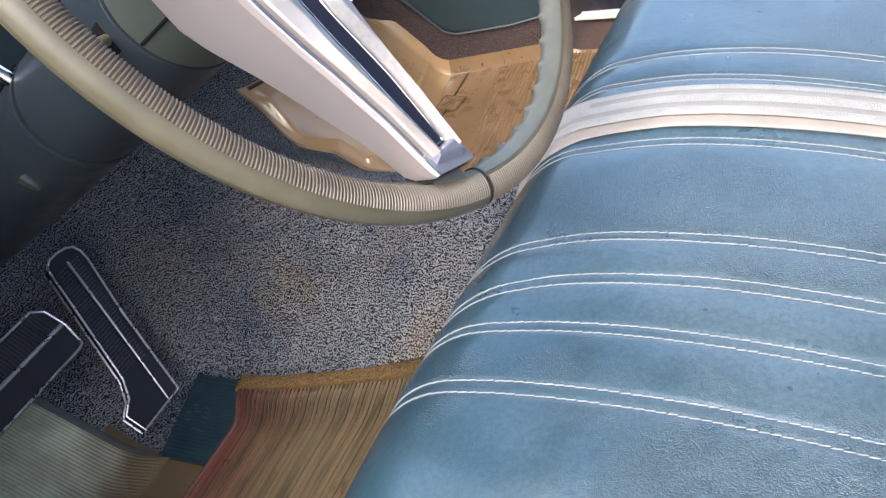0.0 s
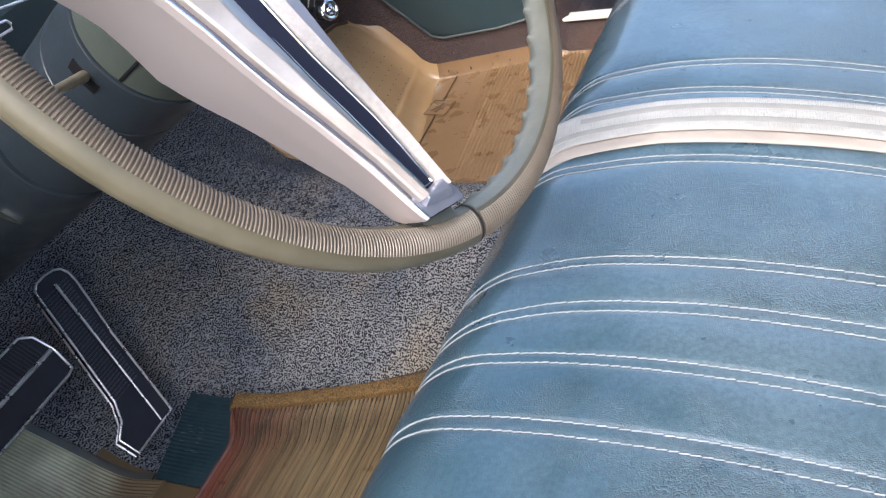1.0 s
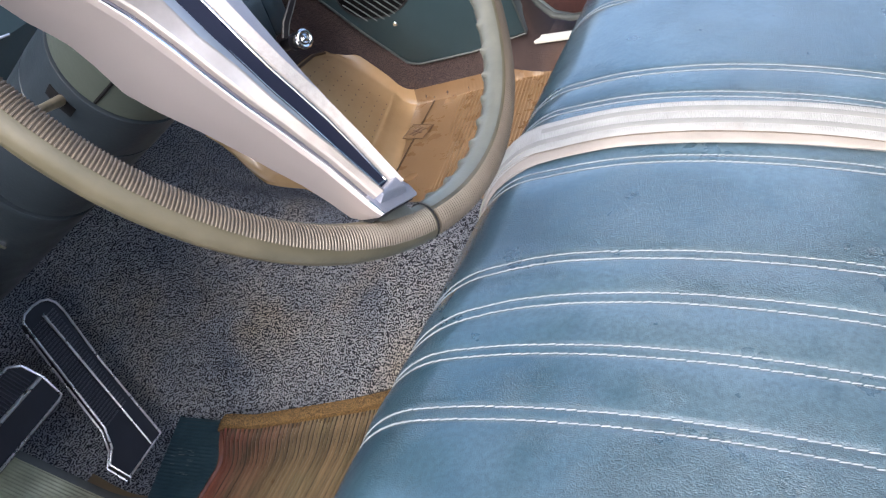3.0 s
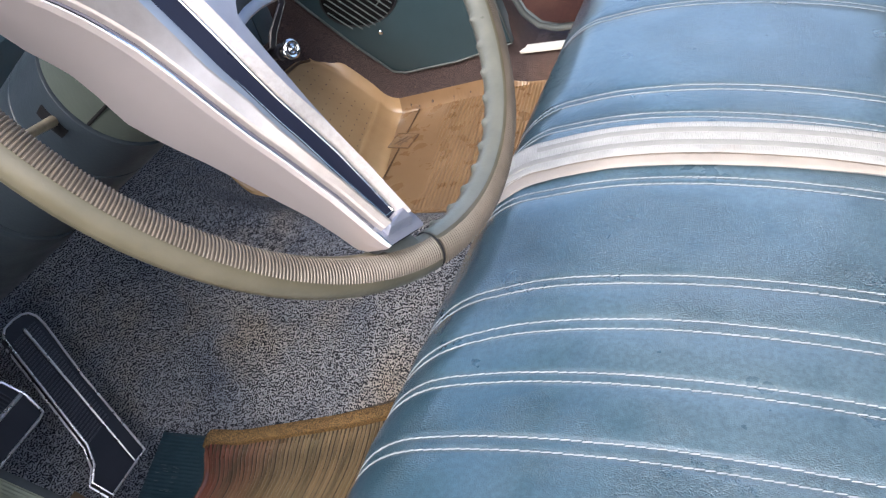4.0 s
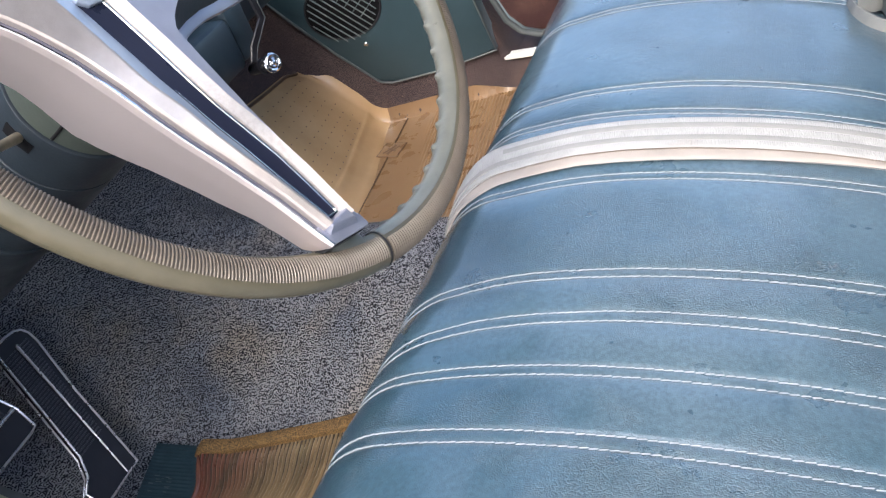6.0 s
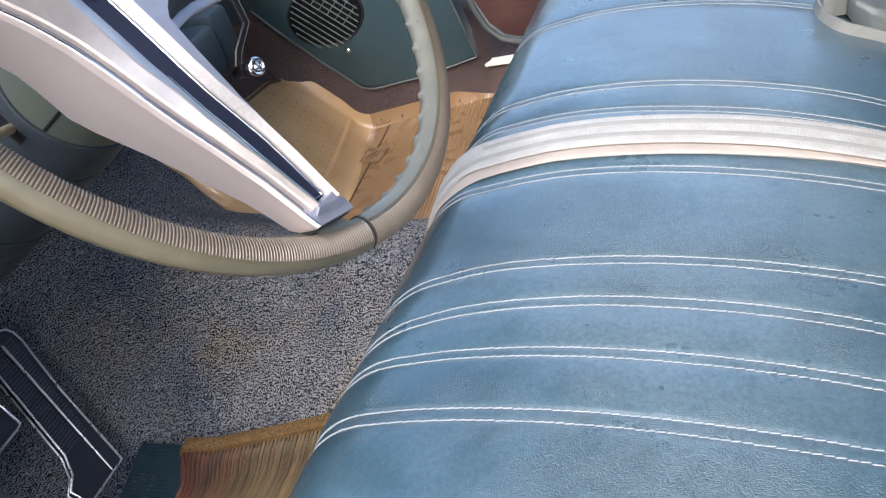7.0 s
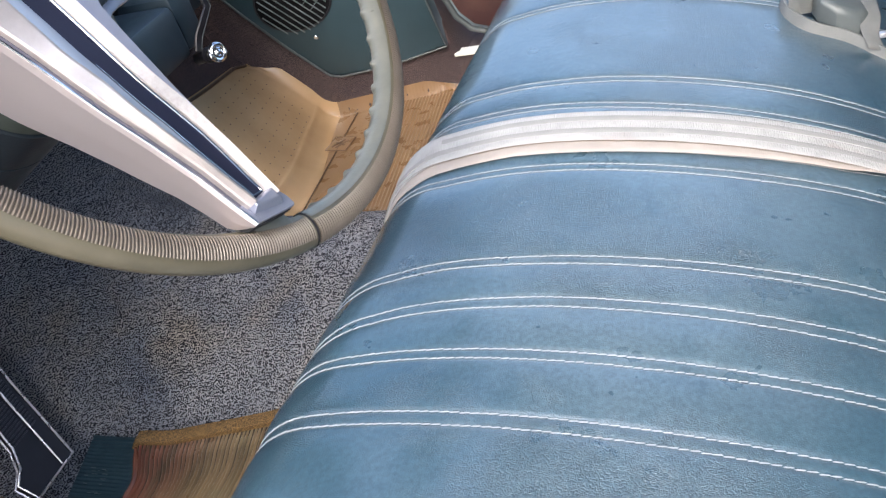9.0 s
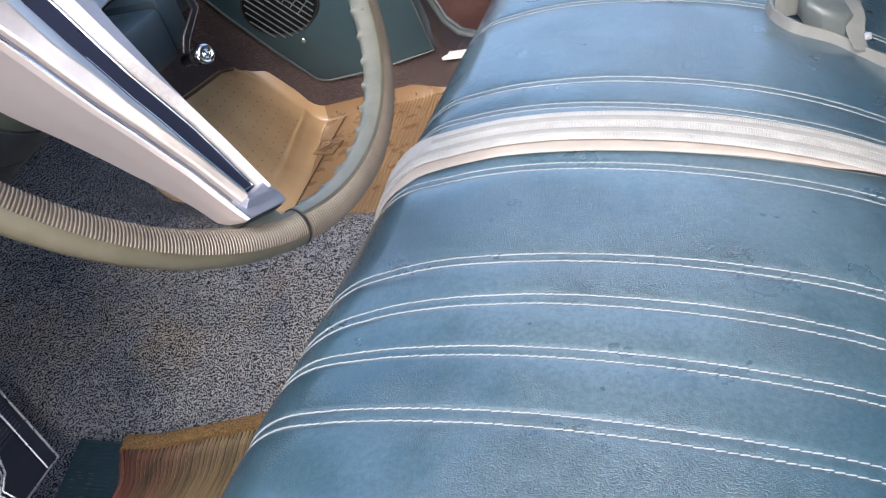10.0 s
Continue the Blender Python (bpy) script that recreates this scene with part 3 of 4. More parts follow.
def pedal_place(origin):
    o = Vector(origin)
    return lambda u, v, h: o + PU * u + Vector((0, 1, 0)) * v + PN * h


gas = thing("accelerator_pedal", "long black ribbed accelerator pedal with chrome edging", "pedal", (-0.54, 0.45, 0.03))
gp = pedal_place((-0.677, 0.5205, 0.1975))
gas_outline = [(-0.0015, -0.010), (-0.0015, 0.004), (0.001, 0.016), (0.006, 0.0225), (0.015, 0.0245), (0.028, 0.0215), (0.1, -0.008), (0.208, -0.045), (0.208, -0.108), (0.182, -0.108), (0.172, -0.09), (0.152, -0.075), (0.014, -0.0235), (0.004, -0.0195)]
gas_pad = part("pad", prism(gas_outline, gp, -0.014, 0.0, 0.001), BLACK, gas, smooth=False)


def treads(place, spans, h):
    """Fine raised ribs across a pedal pad; spans of (u, v from, v to)."""
    bm = bmesh.new()
    for u, v0, v1 in spans:
        c = [place(u - 0.0009, v0, h), place(u - 0.0009, v1, h), place(u + 0.0009, v1, h), place(u + 0.0009, v0, h)]
        t = [place(u - 0.0005, v0, h + 0.0011), place(u - 0.0005, v1, h + 0.0011), place(u + 0.0005, v1, h + 0.0011), place(u + 0.0005, v0, h + 0.0011)]
        a = [bm.verts.new(p) for p in c]
        b = [bm.verts.new(p) for p in t]
        bm.faces.new(b)
        for i in range(4):
            bm.faces.new((a[i], a[(i + 1) % 4], b[(i + 1) % 4], b[i]))
    return bm


gas_spans = []
for i in range(33):
    u = 0.018 + 0.0042 * i
    mid = 0.002 - 0.335 * (u - 0.012)
    low = -0.018 - 0.385 * (u - 0.012)
    gas_spans += [(u, low, mid - 0.003), (u, mid + 0.003, low + 0.038)]
tagged(part("tread", treads(gp, gas_spans, 0.0), TREAD, gas_pad, "fine ribs", smooth=False), kind="stuff")
part("edge_trim", tube([gp(u, v, 0.001) for u, v in gas_outline], 0.0015, 8, True, ref=PN), BRIGHT, gas_pad, "chrome edging")
part("centre_strip", tube([gp(0.014, 0.002, 0.0018), gp(0.1, -0.0265, 0.0018), gp(0.206, -0.0625, 0.0018)], [0.0020, 0.0015, 0.0010], 8, ref=PN), BRIGHT, gas_pad, "chrome strip")
part("side_trim", tube([gp(u, v - 0.002, -0.008) for u, v in gas_outline[8:13]], 0.0014, 8, ref=PN), BRIGHT, gas_pad, "chrome lower edging")
part("arm", tube([gp(0.03, -0.0, -0.012), gp(0.10, -0.03, -0.05), gp(0.16, -0.05, -0.06)], 0.006, 8), DARK, gas)

brake = thing("brake_pedal", "wide black ribbed brake pedal with chrome edging", "pedal", (-0.6, 0.38, 0.17))
bp = pedal_place((-0.618, 0.435, 0.203))
brake_outline = [(0.0, -0.17), (0.0, -0.01), (0.01, 0.0), (0.035, 0.002), (0.062, -0.004), (0.064, -0.012), (0.064, -0.17)]
brake_pad = part("pad", prism(brake_outline, bp, -0.018, 0.0, 0.0012), BLACK, brake, smooth=False)
tagged(part("tread", treads(lambda u, v, h: bp(v, u, h), [(-0.165 + 0.0042 * i, 0.004, 0.029) for i in range(38)], 0.0), TREAD, brake_pad, "fine ribs", smooth=False), kind="stuff")
part("edge_trim", tube([bp(u, v, 0.001) for u, v in brake_outline], 0.0015, 8, True, ref=PN), BRIGHT, brake_pad, "chrome edging")
part("centre_strip", tube([bp(0.033, -0.168, 0.0018), bp(0.033, 0.0, 0.0018)], 0.0024, 8, ref=PN), BRIGHT, brake_pad, "chrome strip")
part("arm", tube([bp(0.03, -0.08, -0.01), bp(-0.12, -0.08, -0.06), bp(-0.28, -0.08, -0.02)], 0.008, 8), DARK, brake)

# ---- steering wheel and column ----
TILT = radians(28.46)
WC = Vector((-0.091, 0.417, 0.596))
WN = Vector((math.cos(TILT), 0, math.sin(TILT)))
WD = Vector((math.sin(TILT), 0, -math.cos(TILT)))
WL = Vector((0, -1, 0))


def wp(u, v, h):
    """A place on the wheel: u towards the driver's lap, v to the driver's left, h out of the wheel."""
    return WC + WD * u + WL * v + WN * h


wheel = thing("steering_wheel", "aged olive-grey steering wheel with ribbed rim and silver spokes", "steering wheel", WC)
RIM_R, RA, RB = 0.192, 0.0100, 0.0086


def rim_patch(a0, a1, n, p0, p1, m, lift, ridge=0.0, fingers=0.0, slide=0.0):
    """A stretch of the rim: a runs round the wheel from its foot to the driver's left, p round its section."""
    bm = bmesh.new()
    rows = []
    for i, a in enumerate(steps(radians(a0), radians(a1), n)):
        row = []
        for p in steps(radians(p0), radians(p1), m):
            p -= radians(slide) * (1 - smooth(radians(24), radians(75), abs(a)))
            g = lift + (ridge if i % 4 < 2 else 0.0)
            if fingers:
                turn = (a * RIM_R / 0.0225) % 1.0 - 0.5
                g += fingers * math.exp(-((p - 3.5) / 0.35) ** 2) * math.exp(-(turn / 0.12) ** 2)
            r = RIM_R + (RA + g) * math.cos(p)
            row.append(bm.verts.new(wp(r * math.cos(a), r * math.sin(a), (RB + g) * math.sin(p))))
        rows.append(row)
    for i, (x, y) in enumerate(zip(rows, rows[1:])):
        if ridge and i % 4 == 2:
            continue
        for k in range(m):
            bm.faces.new((x[k], x[k + 1], y[k + 1], y[k]))
    return bm


GRIP = plain("worn_grip", (0.078, 0.063, 0.049), (0.125, 0.103, 0.084), 60, 0.45, depth=0.0)
GRIP_GAP = plain("grip_groove", (0.07, 0.056, 0.043), (0.10, 0.08, 0.062), 60, 0.7, depth=0.0)
rim = part("rim", rim_patch(0, 360, 240, 0, 360, 24, 0.0), RIM, wheel)
part("grip_band", rim_patch(22.9, 190, 180, 67, 139, 9, 0.0002, slide=16), GRIP_GAP, rim, "dark grooves between the ribs")
tagged(part("ribbed_grip", rim_patch(22.9, 190, 1300, 66, 140, 9, 0.0001, 0.0006, slide=16), GRIP, rim, "fine ribs along the rim"), kind="stuff")
part("grip_band", rim_patch(-130, 21.9, 160, 26, 105, 9, 0.0002), GRIP_GAP, rim, "dark grooves between the ribs")
tagged(part("ribbed_grip", rim_patch(-130, 21.9, 1040, 25, 106, 9, 0.0001, 0.0009), GRIP, rim, "fine ribs along the rim"), kind="stuff")
part("finger_grip", rim_patch(-130, 21.9, 600, 118, 240, 20, 0.0006, 0.0, 0.0022), RIM_BLUE, rim, "blue-grey scalloped finger grip")
part("joint", rim_patch(22.1, 22.6, 3, 0, 360, 24, 0.0004), DARK, rim)



def lane(u, table):
    """A value read between the rows of a table of (u, value)."""
    for (a, p), (b, q) in zip(table, table[1:]):
        if u <= b:
            return p + (q - p) * max(0.0, (u - a) / (b - a))
    return table[-1][1]


def top(u):
    return 0.021 - 0.004 * smooth(0.02, 0.16, u) - 2.2 * min(0.0, u - 0.005) ** 2


V_OUT = [(-0.09, 0.155), (-0.0324, 0.1555), (-0.0147, 0.1455), (-0.004, 0.1407), (0.0052, 0.1374), (0.0156, 0.134), (0.0359, 0.1301), (0.051, 0.1278), (0.0685, 0.1244), (0.0873, 0.1196), (0.1155, 0.1135), (0.1481, 0.1095), (0.152, 0.1090)]
V_LOW = [(-0.09, -0.005), (-0.0281, -0.0056), (-0.0134, -0.0116), (0.0036, -0.0124), (0.0183, -0.0170), (0.0314, -0.0200), (0.0428, -0.0178), (0.0675, -0.0102), (0.099, -0.0055), (0.1161, -0.0022), (0.1301, 0.0), (0.1424, 0.001), (0.1470, 0.005), (0.1505, 0.014)]
V_BAR = [(-0.09, 0.1195), (0.0392, 0.1185), (0.0592, 0.1147), (0.0757, 0.1134), (0.0949, 0.1102), (0.1094, 0.1072), (0.1368, 0.1035), (0.152, 0.1015)]
V_L = [(-0.09, 0.1085), (0.0416, 0.1073), (0.0576, 0.1060), (0.0744, 0.1050), (0.0901, 0.1028), (0.1094, 0.1012), (0.1368, 0.0982), (0.152, 0.0972)]
V_R = [(-0.09, 0.0945), (0.0343, 0.0950), (0.0512, 0.0950), (0.0683, 0.0943), (0.0854, 0.0921), (0.1031, 0.0900), (0.1228, 0.0897), (0.152, 0.0905)]
V_IN = [(-0.09, 0.058), (0.0215, 0.0600), (0.0232, 0.0665), (0.0266, 0.0746), (0.0316, 0.0803), (0.0372, 0.0815), (0.0474, 0.0828), (0.0586, 0.0838), (0.0777, 0.0852), (0.097, 0.0857), (0.1181, 0.0850), (0.1498, 0.0860)]


def lanes(u0, u1, n, *rails):
    """Strips over the wheel with crisp creases between them; each rail gives (v, h) at u."""
    bm = bmesh.new()
    us = steps(u0, u1, n)
    for r, q in zip(rails, rails[1:]):
        rows = [(bm.verts.new(wp(u, *r(u))), bm.verts.new(wp(u, *q(u)))) for u in us]
        for x, y in zip(rows, rows[1:]):
            bm.faces.new((x[0], x[1], y[1], y[0]))
    return bm


def rail(table, dv, dh):
    return lambda u: (lane(u, table) + dv, top(u) + dh)


def wall(dv, mix):
    return lambda u: (lane(u, V_OUT) + dv, top(u) + (lane(u, V_LOW) - top(u)) * mix)


FOOT = 0.1505


def slope_end(u):
    """Where the grained slope beside the inlay meets the flat."""
    return lane(u, V_R) - min(0.0050, 0.8 * (lane(u, V_R) - lane(u, V_IN)))


part("spoke_side", lanes(-0.09, FOOT, 120, lambda u: (lane(u, V_IN) + 0.01, lane(u, V_LOW)), wall(-0.0022, 1.0), wall(-0.0006, 0.95), wall(0.0, 0.5), wall(0.0, 0.08), wall(-0.0008, 0.0), rail(V_OUT, -0.0018, 0.0002)), SATIN, wheel, "satin pinkish silver side of the spoke")
part("spoke_groove", lanes(-0.09, FOOT, 60, rail(V_OUT, -0.0018, 0.0002), rail(V_OUT, -0.0022, -0.0004), rail(V_OUT, -0.0044, -0.0004), rail(V_OUT, -0.0047, 0.0006)), GROOVE, wheel, "grey groove")
part("spoke_ridge", lanes(-0.09, 0.1425, 60, rail(V_OUT, -0.0044, 0.0), rail(V_OUT, -0.0047, 0.0024), rail(V_OUT, -0.0054, 0.0036), rail(V_BAR, 0.0008, 0.0066), rail(V_BAR, -0.0004, 0.0066)), TEXTURED, wheel, "grained silver ridge")
part("inlay_slope", lanes(-0.09, 0.1425, 60, rail(V_BAR, -0.0003, 0.0066), rail(V_BAR, -0.0008, 0.0062), rail(V_L, 0.0, 0.0012)), BLUE_SATIN, wheel, "smooth blue-silver slope")
inlay = part("inlay", lanes(-0.02, 0.1438, 50, rail(V_L, 0.0, 0.0012), rail(V_R, 0.0, 0.0012)), NAVY, wheel, "navy enamel inlay")
part("spoke_ridge", lanes(-0.09, 0.1485, 60, rail(V_R, 0.0, 0.0010), rail(V_R, -0.0008, 0.0026), lambda u: (slope_end(u), top(u) + 0.0060)), SPECKLED, wheel, "grained silver slope")
part("spoke_flat", lanes(-0.09, 0.1485, 120, lambda u: (slope_end(u), top(u) + 0.0060), rail(V_IN, 0.0008, 0.0062), rail(V_IN, 0.0002, 0.0054), rail(V_IN, 0.0, 0.0030), lambda u: (lane(u, V_IN), lane(u, V_LOW) * 0.6)), LAVENDER, wheel, "lavender silver flat")
frame_line = [wp(u, lane(u, V_R) + 0.0009, top(u) + 0.0015) for u in steps(-0.02, 0.1420, 30)] + [wp(u, lane(u, V_L) - 0.0006, top(u) + 0.0015) for u in steps(0.1403, 0.05, 14)]
part("pinstripe", tube(frame_line, [0.0006] * 31 + [0.0006 - 0.000037 * i for i in range(15)], 6, ref=WN), CHROME, inlay, "thin bright frame of the inlay")
part("edge_strip", tube([wp(u, lane(u, V_OUT) - 0.0014, top(u) + 0.0004) for u in steps(-0.09, FOOT, 50)], 0.0007, 6, ref=WN), CHROME, wheel, "thin bright line")
foot = [(0.139, 0.1085), (0.1505, 0.1072), (0.1515, 0.1050), (0.1603, 0.0815), (0.1595, 0.0800), (0.1540, 0.0800), (0.139, 0.0850)]
part("spoke_foot", prism(foot, wp, lambda u, v: 0.0135, lambda u, v: top(0.152) + 0.0006, 0.0005), LAVENDER, wheel, "flat silver foot", smooth=False)
# Dark solid put in for the shadow gap below the foot.
part("foot_shadow", prism([(u + 0.0006, v) for u, v in foot], wp, 0.004, 0.0133), DARK, wheel, "dark filler for the shadow gap under the foot", smooth=False)
bm = bmesh.new()
low, high = top(0.15) + 0.0004, top(0.145) + 0.0054
corners = [wp(*c) for c in ((0.1425, 0.1036, high), (0.1440, 0.1038, high), (0.1506, 0.0882, high), (0.1446, 0.0884, high), (0.1410, 0.1046, low), (0.1466, 0.1046, low), (0.1548, 0.0856, low), (0.1432, 0.0866, low))]
vs = [bm.verts.new(c) for c in corners]
for q in ((0, 1, 2, 3), (0, 4, 5, 1), (1, 5, 6, 2), (2, 6, 7, 3), (3, 7, 4, 0)):
    bm.faces.new([vs[i] for i in q])
bmesh.ops.bevel(bm, geom=[e for e in bm.edges if e.verts[0] in vs[:4] and e.verts[1] in vs[:4]], offset=0.0006, segments=1, affect="EDGES")
part("end_block", bm, LAVENDER, wheel, "grained end block", smooth=False)
lug = [(0.148, 0.103), (0.168, 0.100), (0.182, 0.078), (0.160, 0.080)]
part("lug", prism(lug, wp, -0.008, 0.0070, 0.002), RIM_BLUE, wheel)

bridge = [(-0.09, 0.062), (0.0216, 0.062), (0.0206, 0.05), (0.0200, 0.03), (0.0200, -0.05), (0.03, -0.09), (0.05, -0.17), (0.02, -0.18), (-0.09, -0.12)]
part("horn_bar", prism(bridge, wp, 0.010, 0.0272, 0.0015), LAVENDER, wheel, "grained silver horn bar", smooth=False)
lip_line = [(0.0385, 0.074), (0.0345, 0.069), (0.0318, 0.062), (0.0311, 0.054), (0.0313, 0.042), (0.0335, 0.028), (0.0352, 0.0145), (0.040, -0.03), (0.058, -0.15)]
ledge = [(0.030, 0.079), (0.0262, 0.073), (0.0230, 0.066), (0.0212, 0.056), (0.0200, 0.042), (0.0198, 0.028), (0.0198, 0.0145), (0.0198, -0.03), (0.045, -0.15)]
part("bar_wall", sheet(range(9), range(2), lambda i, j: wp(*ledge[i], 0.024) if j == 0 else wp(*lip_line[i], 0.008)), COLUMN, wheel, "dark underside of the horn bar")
part("bar_lip", tube([wp(u + 0.001, v, 0.008) for u, v in lip_line], 0.004, 10, flat=(0.0065, 0.004), ref=WN), LAVENDER, wheel, "bright lower lip")
cap = [(-0.04, 0.1085), (-0.002, 0.108), (0.0022, 0.1045), (0.0035, 0.0975), (-0.002, 0.0935), (-0.04, 0.0935)]
part("emblem_plate", prism(cap, wp, 0.018, 0.0250, 0.001), BLUE_SATIN, wheel, "blue-silver emblem plate", smooth=False)

column = thing("steering_column", "blue-grey painted steering column with a turn signal stub", "steering column", WC - WN * 0.3)
part("hub_collar", lathe([(0.076, 0.030), (0.088, 0.0467), (0.1426, 0.0484), (0.1430, 0.0480), (0.1430, 0.0440)], WC, -WN, 96), COLUMN_GREEN, column, "grey-green collar")
part("gap_ring", lathe([(0.139, 0.0448), (0.151, 0.0448)], WC, -WN, 96), SHADE, column)
part("upper_shroud", lathe([(0.1455, 0.0440), (0.1455, 0.0484), (0.1460, 0.0490), (0.1888, 0.0493), (0.1893, 0.0488), (0.1893, 0.0470)], WC, -WN, 96), COLUMN, column)
part("seam_ring", lathe([(0.188, 0.0472), (0.194, 0.0472)], WC, -WN, 96), DARK, column)
part("middle_shroud", lathe([(0.1907, 0.0470), (0.1907, 0.0486), (0.1912, 0.0491), (0.2885, 0.0485), (0.2890, 0.0480), (0.2890, 0.0450)], WC, -WN, 96), COLUMN, column)
part("lower_gap_ring", lathe([(0.287, 0.0430), (0.302, 0.0430)], WC, -WN, 96), DARK, column)
part("lower_shroud", lathe([(0.2940, 0.0440), (0.2940, 0.0486), (0.2950, 0.0490), (0.302, 0.0482), (0.50, 0.0450), (0.80, 0.0350)], WC, -WN, 96), COLUMN, column)


def on_column(d, deg, r):
    return WC - WN * d + WD * (r * math.cos(radians(deg))) + WL * (r * math.sin(radians(deg)))


part("collar_seam", tube([on_column(0.1415, 77, 0.0483), on_column(0.118, 76, 0.0480), on_column(0.10, 76, 0.0476)], 0.0012, 6), SHADE, column)
part("lever_slot", tube([on_column(0.161, 84, 0.0487), on_column(0.161, 96, 0.0492), on_column(0.162, 108, 0.0487)], 0, 8, flat=(0.0095, 0.0026), ref=on_column(0, 96, 1) - WC), SHADE, column, "dark worn slot")
stub = on_column(0.161, 96, 0.045)
out = Vector((-0.216, 0.330, 0.535)) - stub
part("signal_lever", tube([stub, stub + out * 0.5, stub + out * 0.9, stub + out * 1.25], [0.0036, 0.0031, 0.0028, 0.0026], 12), STUB, column, "tarnished metal lever stub")
part("shift_lever", tube([on_column(0.30, 150, 0.045), on_column(0.295, 155, 0.09), on_column(0.28, 158, 0.14)], [0.0055, 0.005, 0.005], 12), CHROME, column, "chrome lever")
part("chrome_clip", prism([(0.350, 62), (0.354, 62), (0.357, 80), (0.348, 80)], lambda u, v, h: on_column(u, v, h), 0.046, 0.0500), CHROME, column, "small bright clip")

# ---- under-dash box and knob ----
tray = thing("under_dash_box", "blue vinyl box under the dashboard with metal bracket", "dash box", (-0.46, 0.85, 0.35))
part("case", box((-0.56, 0.79, 0.325), (-0.462, 0.902, 0.396), 0.011), DASH_BLUE, tray)
part("lid", box((-0.56, 0.908, 0.325), (-0.470, 0.955, 0.402), 0.011), DASH_BLUE, tray)
part("bracket", tube([(-0.455, 0.952, 0.43), (-0.447, 0.946, 0.368), (-0.449, 0.905, 0.345), (-0.452, 0.897, 0.330)], 0.003, 8, flat=(0.013, 0.004), ref=(1, 0, 0)), BLACK, tray, "black bracket")
part("bracket_edge", tube([(-0.450, 0.955, 0.43), (-0.443, 0.949, 0.368), (-0.445, 0.908, 0.344), (-0.448, 0.900, 0.331)], 0.0006, 6), GREY_RUBBER, tray, "worn edge")
part("duct", box((-0.66, 0.965, 0.335), (-0.53, 1.13, 0.46), 0.01), COLUMN, tray, "dark grey duct")
knob = thing("pull_knob", "chrome pull knob on a short dark stalk", "knob", (-0.45, 0.913, 0.32))
kd = Vector((0.85, -0.32, 0.22)).normalized()
ko = Vector((-0.437, 0.912, 0.319))
part("stalk", lathe([(-0.05, 0.008), (-0.012, 0.008), (-0.010, 0.006), (0.0, 0.006)], ko, kd, 24, (0, 0, 1)), BLACK, knob)
part("ring", lathe([(-0.026, 0.006), (-0.024, 0.011), (-0.019, 0.011), (-0.018, 0.006)], ko, kd, 24, (0, 0, 1)), BLACK, knob)
knob_cap = part("cap", lathe([(-0.006, 0.007), (-0.004, 0.0115), (0.0, 0.0132), (0.002, 0.0132), (0.003, 0.0115), (0.0045, 0.0118), (0.0058, 0.0105), (0.0052, 0.0085), (0.0030, 0.0068), (0.0026, 0.0005)], ko, kd, 32, (0, 0, 1)), CHROME, knob)
part("groove_ring", lathe([(0.0022, 0.0098), (0.0034, 0.0122), (0.0038, 0.0120), (0.0042, 0.0112)], ko, kd, 32, (0, 0, 1)), BLACK, knob_cap, "dark groove")
part("cap_centre", lathe([(0.0020, 0.0066), (0.0048, 0.0064), (0.0056, 0.0052), (0.0050, 0.0040), (0.0064, 0.0022), (0.0068, 0.0004)], ko, kd, 32, (0, 0, 1)), CHROME, knob_cap, "domed chrome centre")

# ---- front bench seat ----
# each seam: its distance from its twin row, and its place across the bench from the front edge back
SEAMS = [
    (0.0085, ((-0.05, 0.862), (0.02, 0.872), (0.20, 0.870), (0.32, 0.868))),
    (0.0083, ((-0.05, 0.688), (0.01, 0.699), (0.11, 0.700), (0.20, 0.6975), (0.32, 0.6975))),
    (0.0078, ((-0.05, 0.647), (0.018, 0.6554), (0.07, 0.6556), (0.16, 0.653), (0.25, 0.6515), (0.32, 0.6545))),
    (0.0082, ((-0.05, 0.549), (0.035, 0.5608), (0.10, 0.5626), (0.20, 0.563), (0.25, 0.565), (0.31, 0.571))),
    (0.0076, ((-0.05, 0.430), (-0.02, 0.440), (0.012, 0.4482), (0.09, 0.452), (0.165, 0.4555), (0.23, 0.458), (0.29, 0.4625))),
    (0.0086, ((-0.05, 0.386), (-0.017, 0.400), (0.022, 0.4072), (0.095, 0.412), (0.167, 0.414), (0.23, 0.4155), (0.29, 0.4175))),
    (0.0074, ((-0.05, 0.355), (-0.024, 0.359), (0.0, 0.362), (0.034, 0.3638), (0.10, 0.3655), (0.17, 0.3667), (0.23, 0.368), (0.285, 0.371))),
    (0.0092, ((-0.05, 0.309), (-0.026, 0.3114), (0.009, 0.3143), (0.05, 0.315), (0.11, 0.3158), (0.173, 0.3164), (0.227, 0.3176), (0.28, 0.321))),
]


def seat_top(x):
    u = x - 0.071
    if x < 0.36:
        return 0.331 - 0.041 * u - 0.798 * u * u - 0.484 * u ** 3 + 0.004 * smooth(0.12, 0.30, x)
    return seat_top(0.3599) - 0.55 * (x - 0.36)


def seat_point(s):
    """The cushion's section: s is x on the top, and runs on down the front below -0.02."""
    if s >= -0.02:
        return s, seat_top(s), 0.06
    a = (-0.02 - s) / 0.12
    if a < 1:
        b = a * math.pi / 2
        return -0.02 - 0.085 * math.sin(b), 0.20 + (seat_top(-0.02) - 0.20) * math.cos(b), 1
    return -0.105 + 0.03 * (a - 1), 0.20 - 0.12 * (a - 1), 1


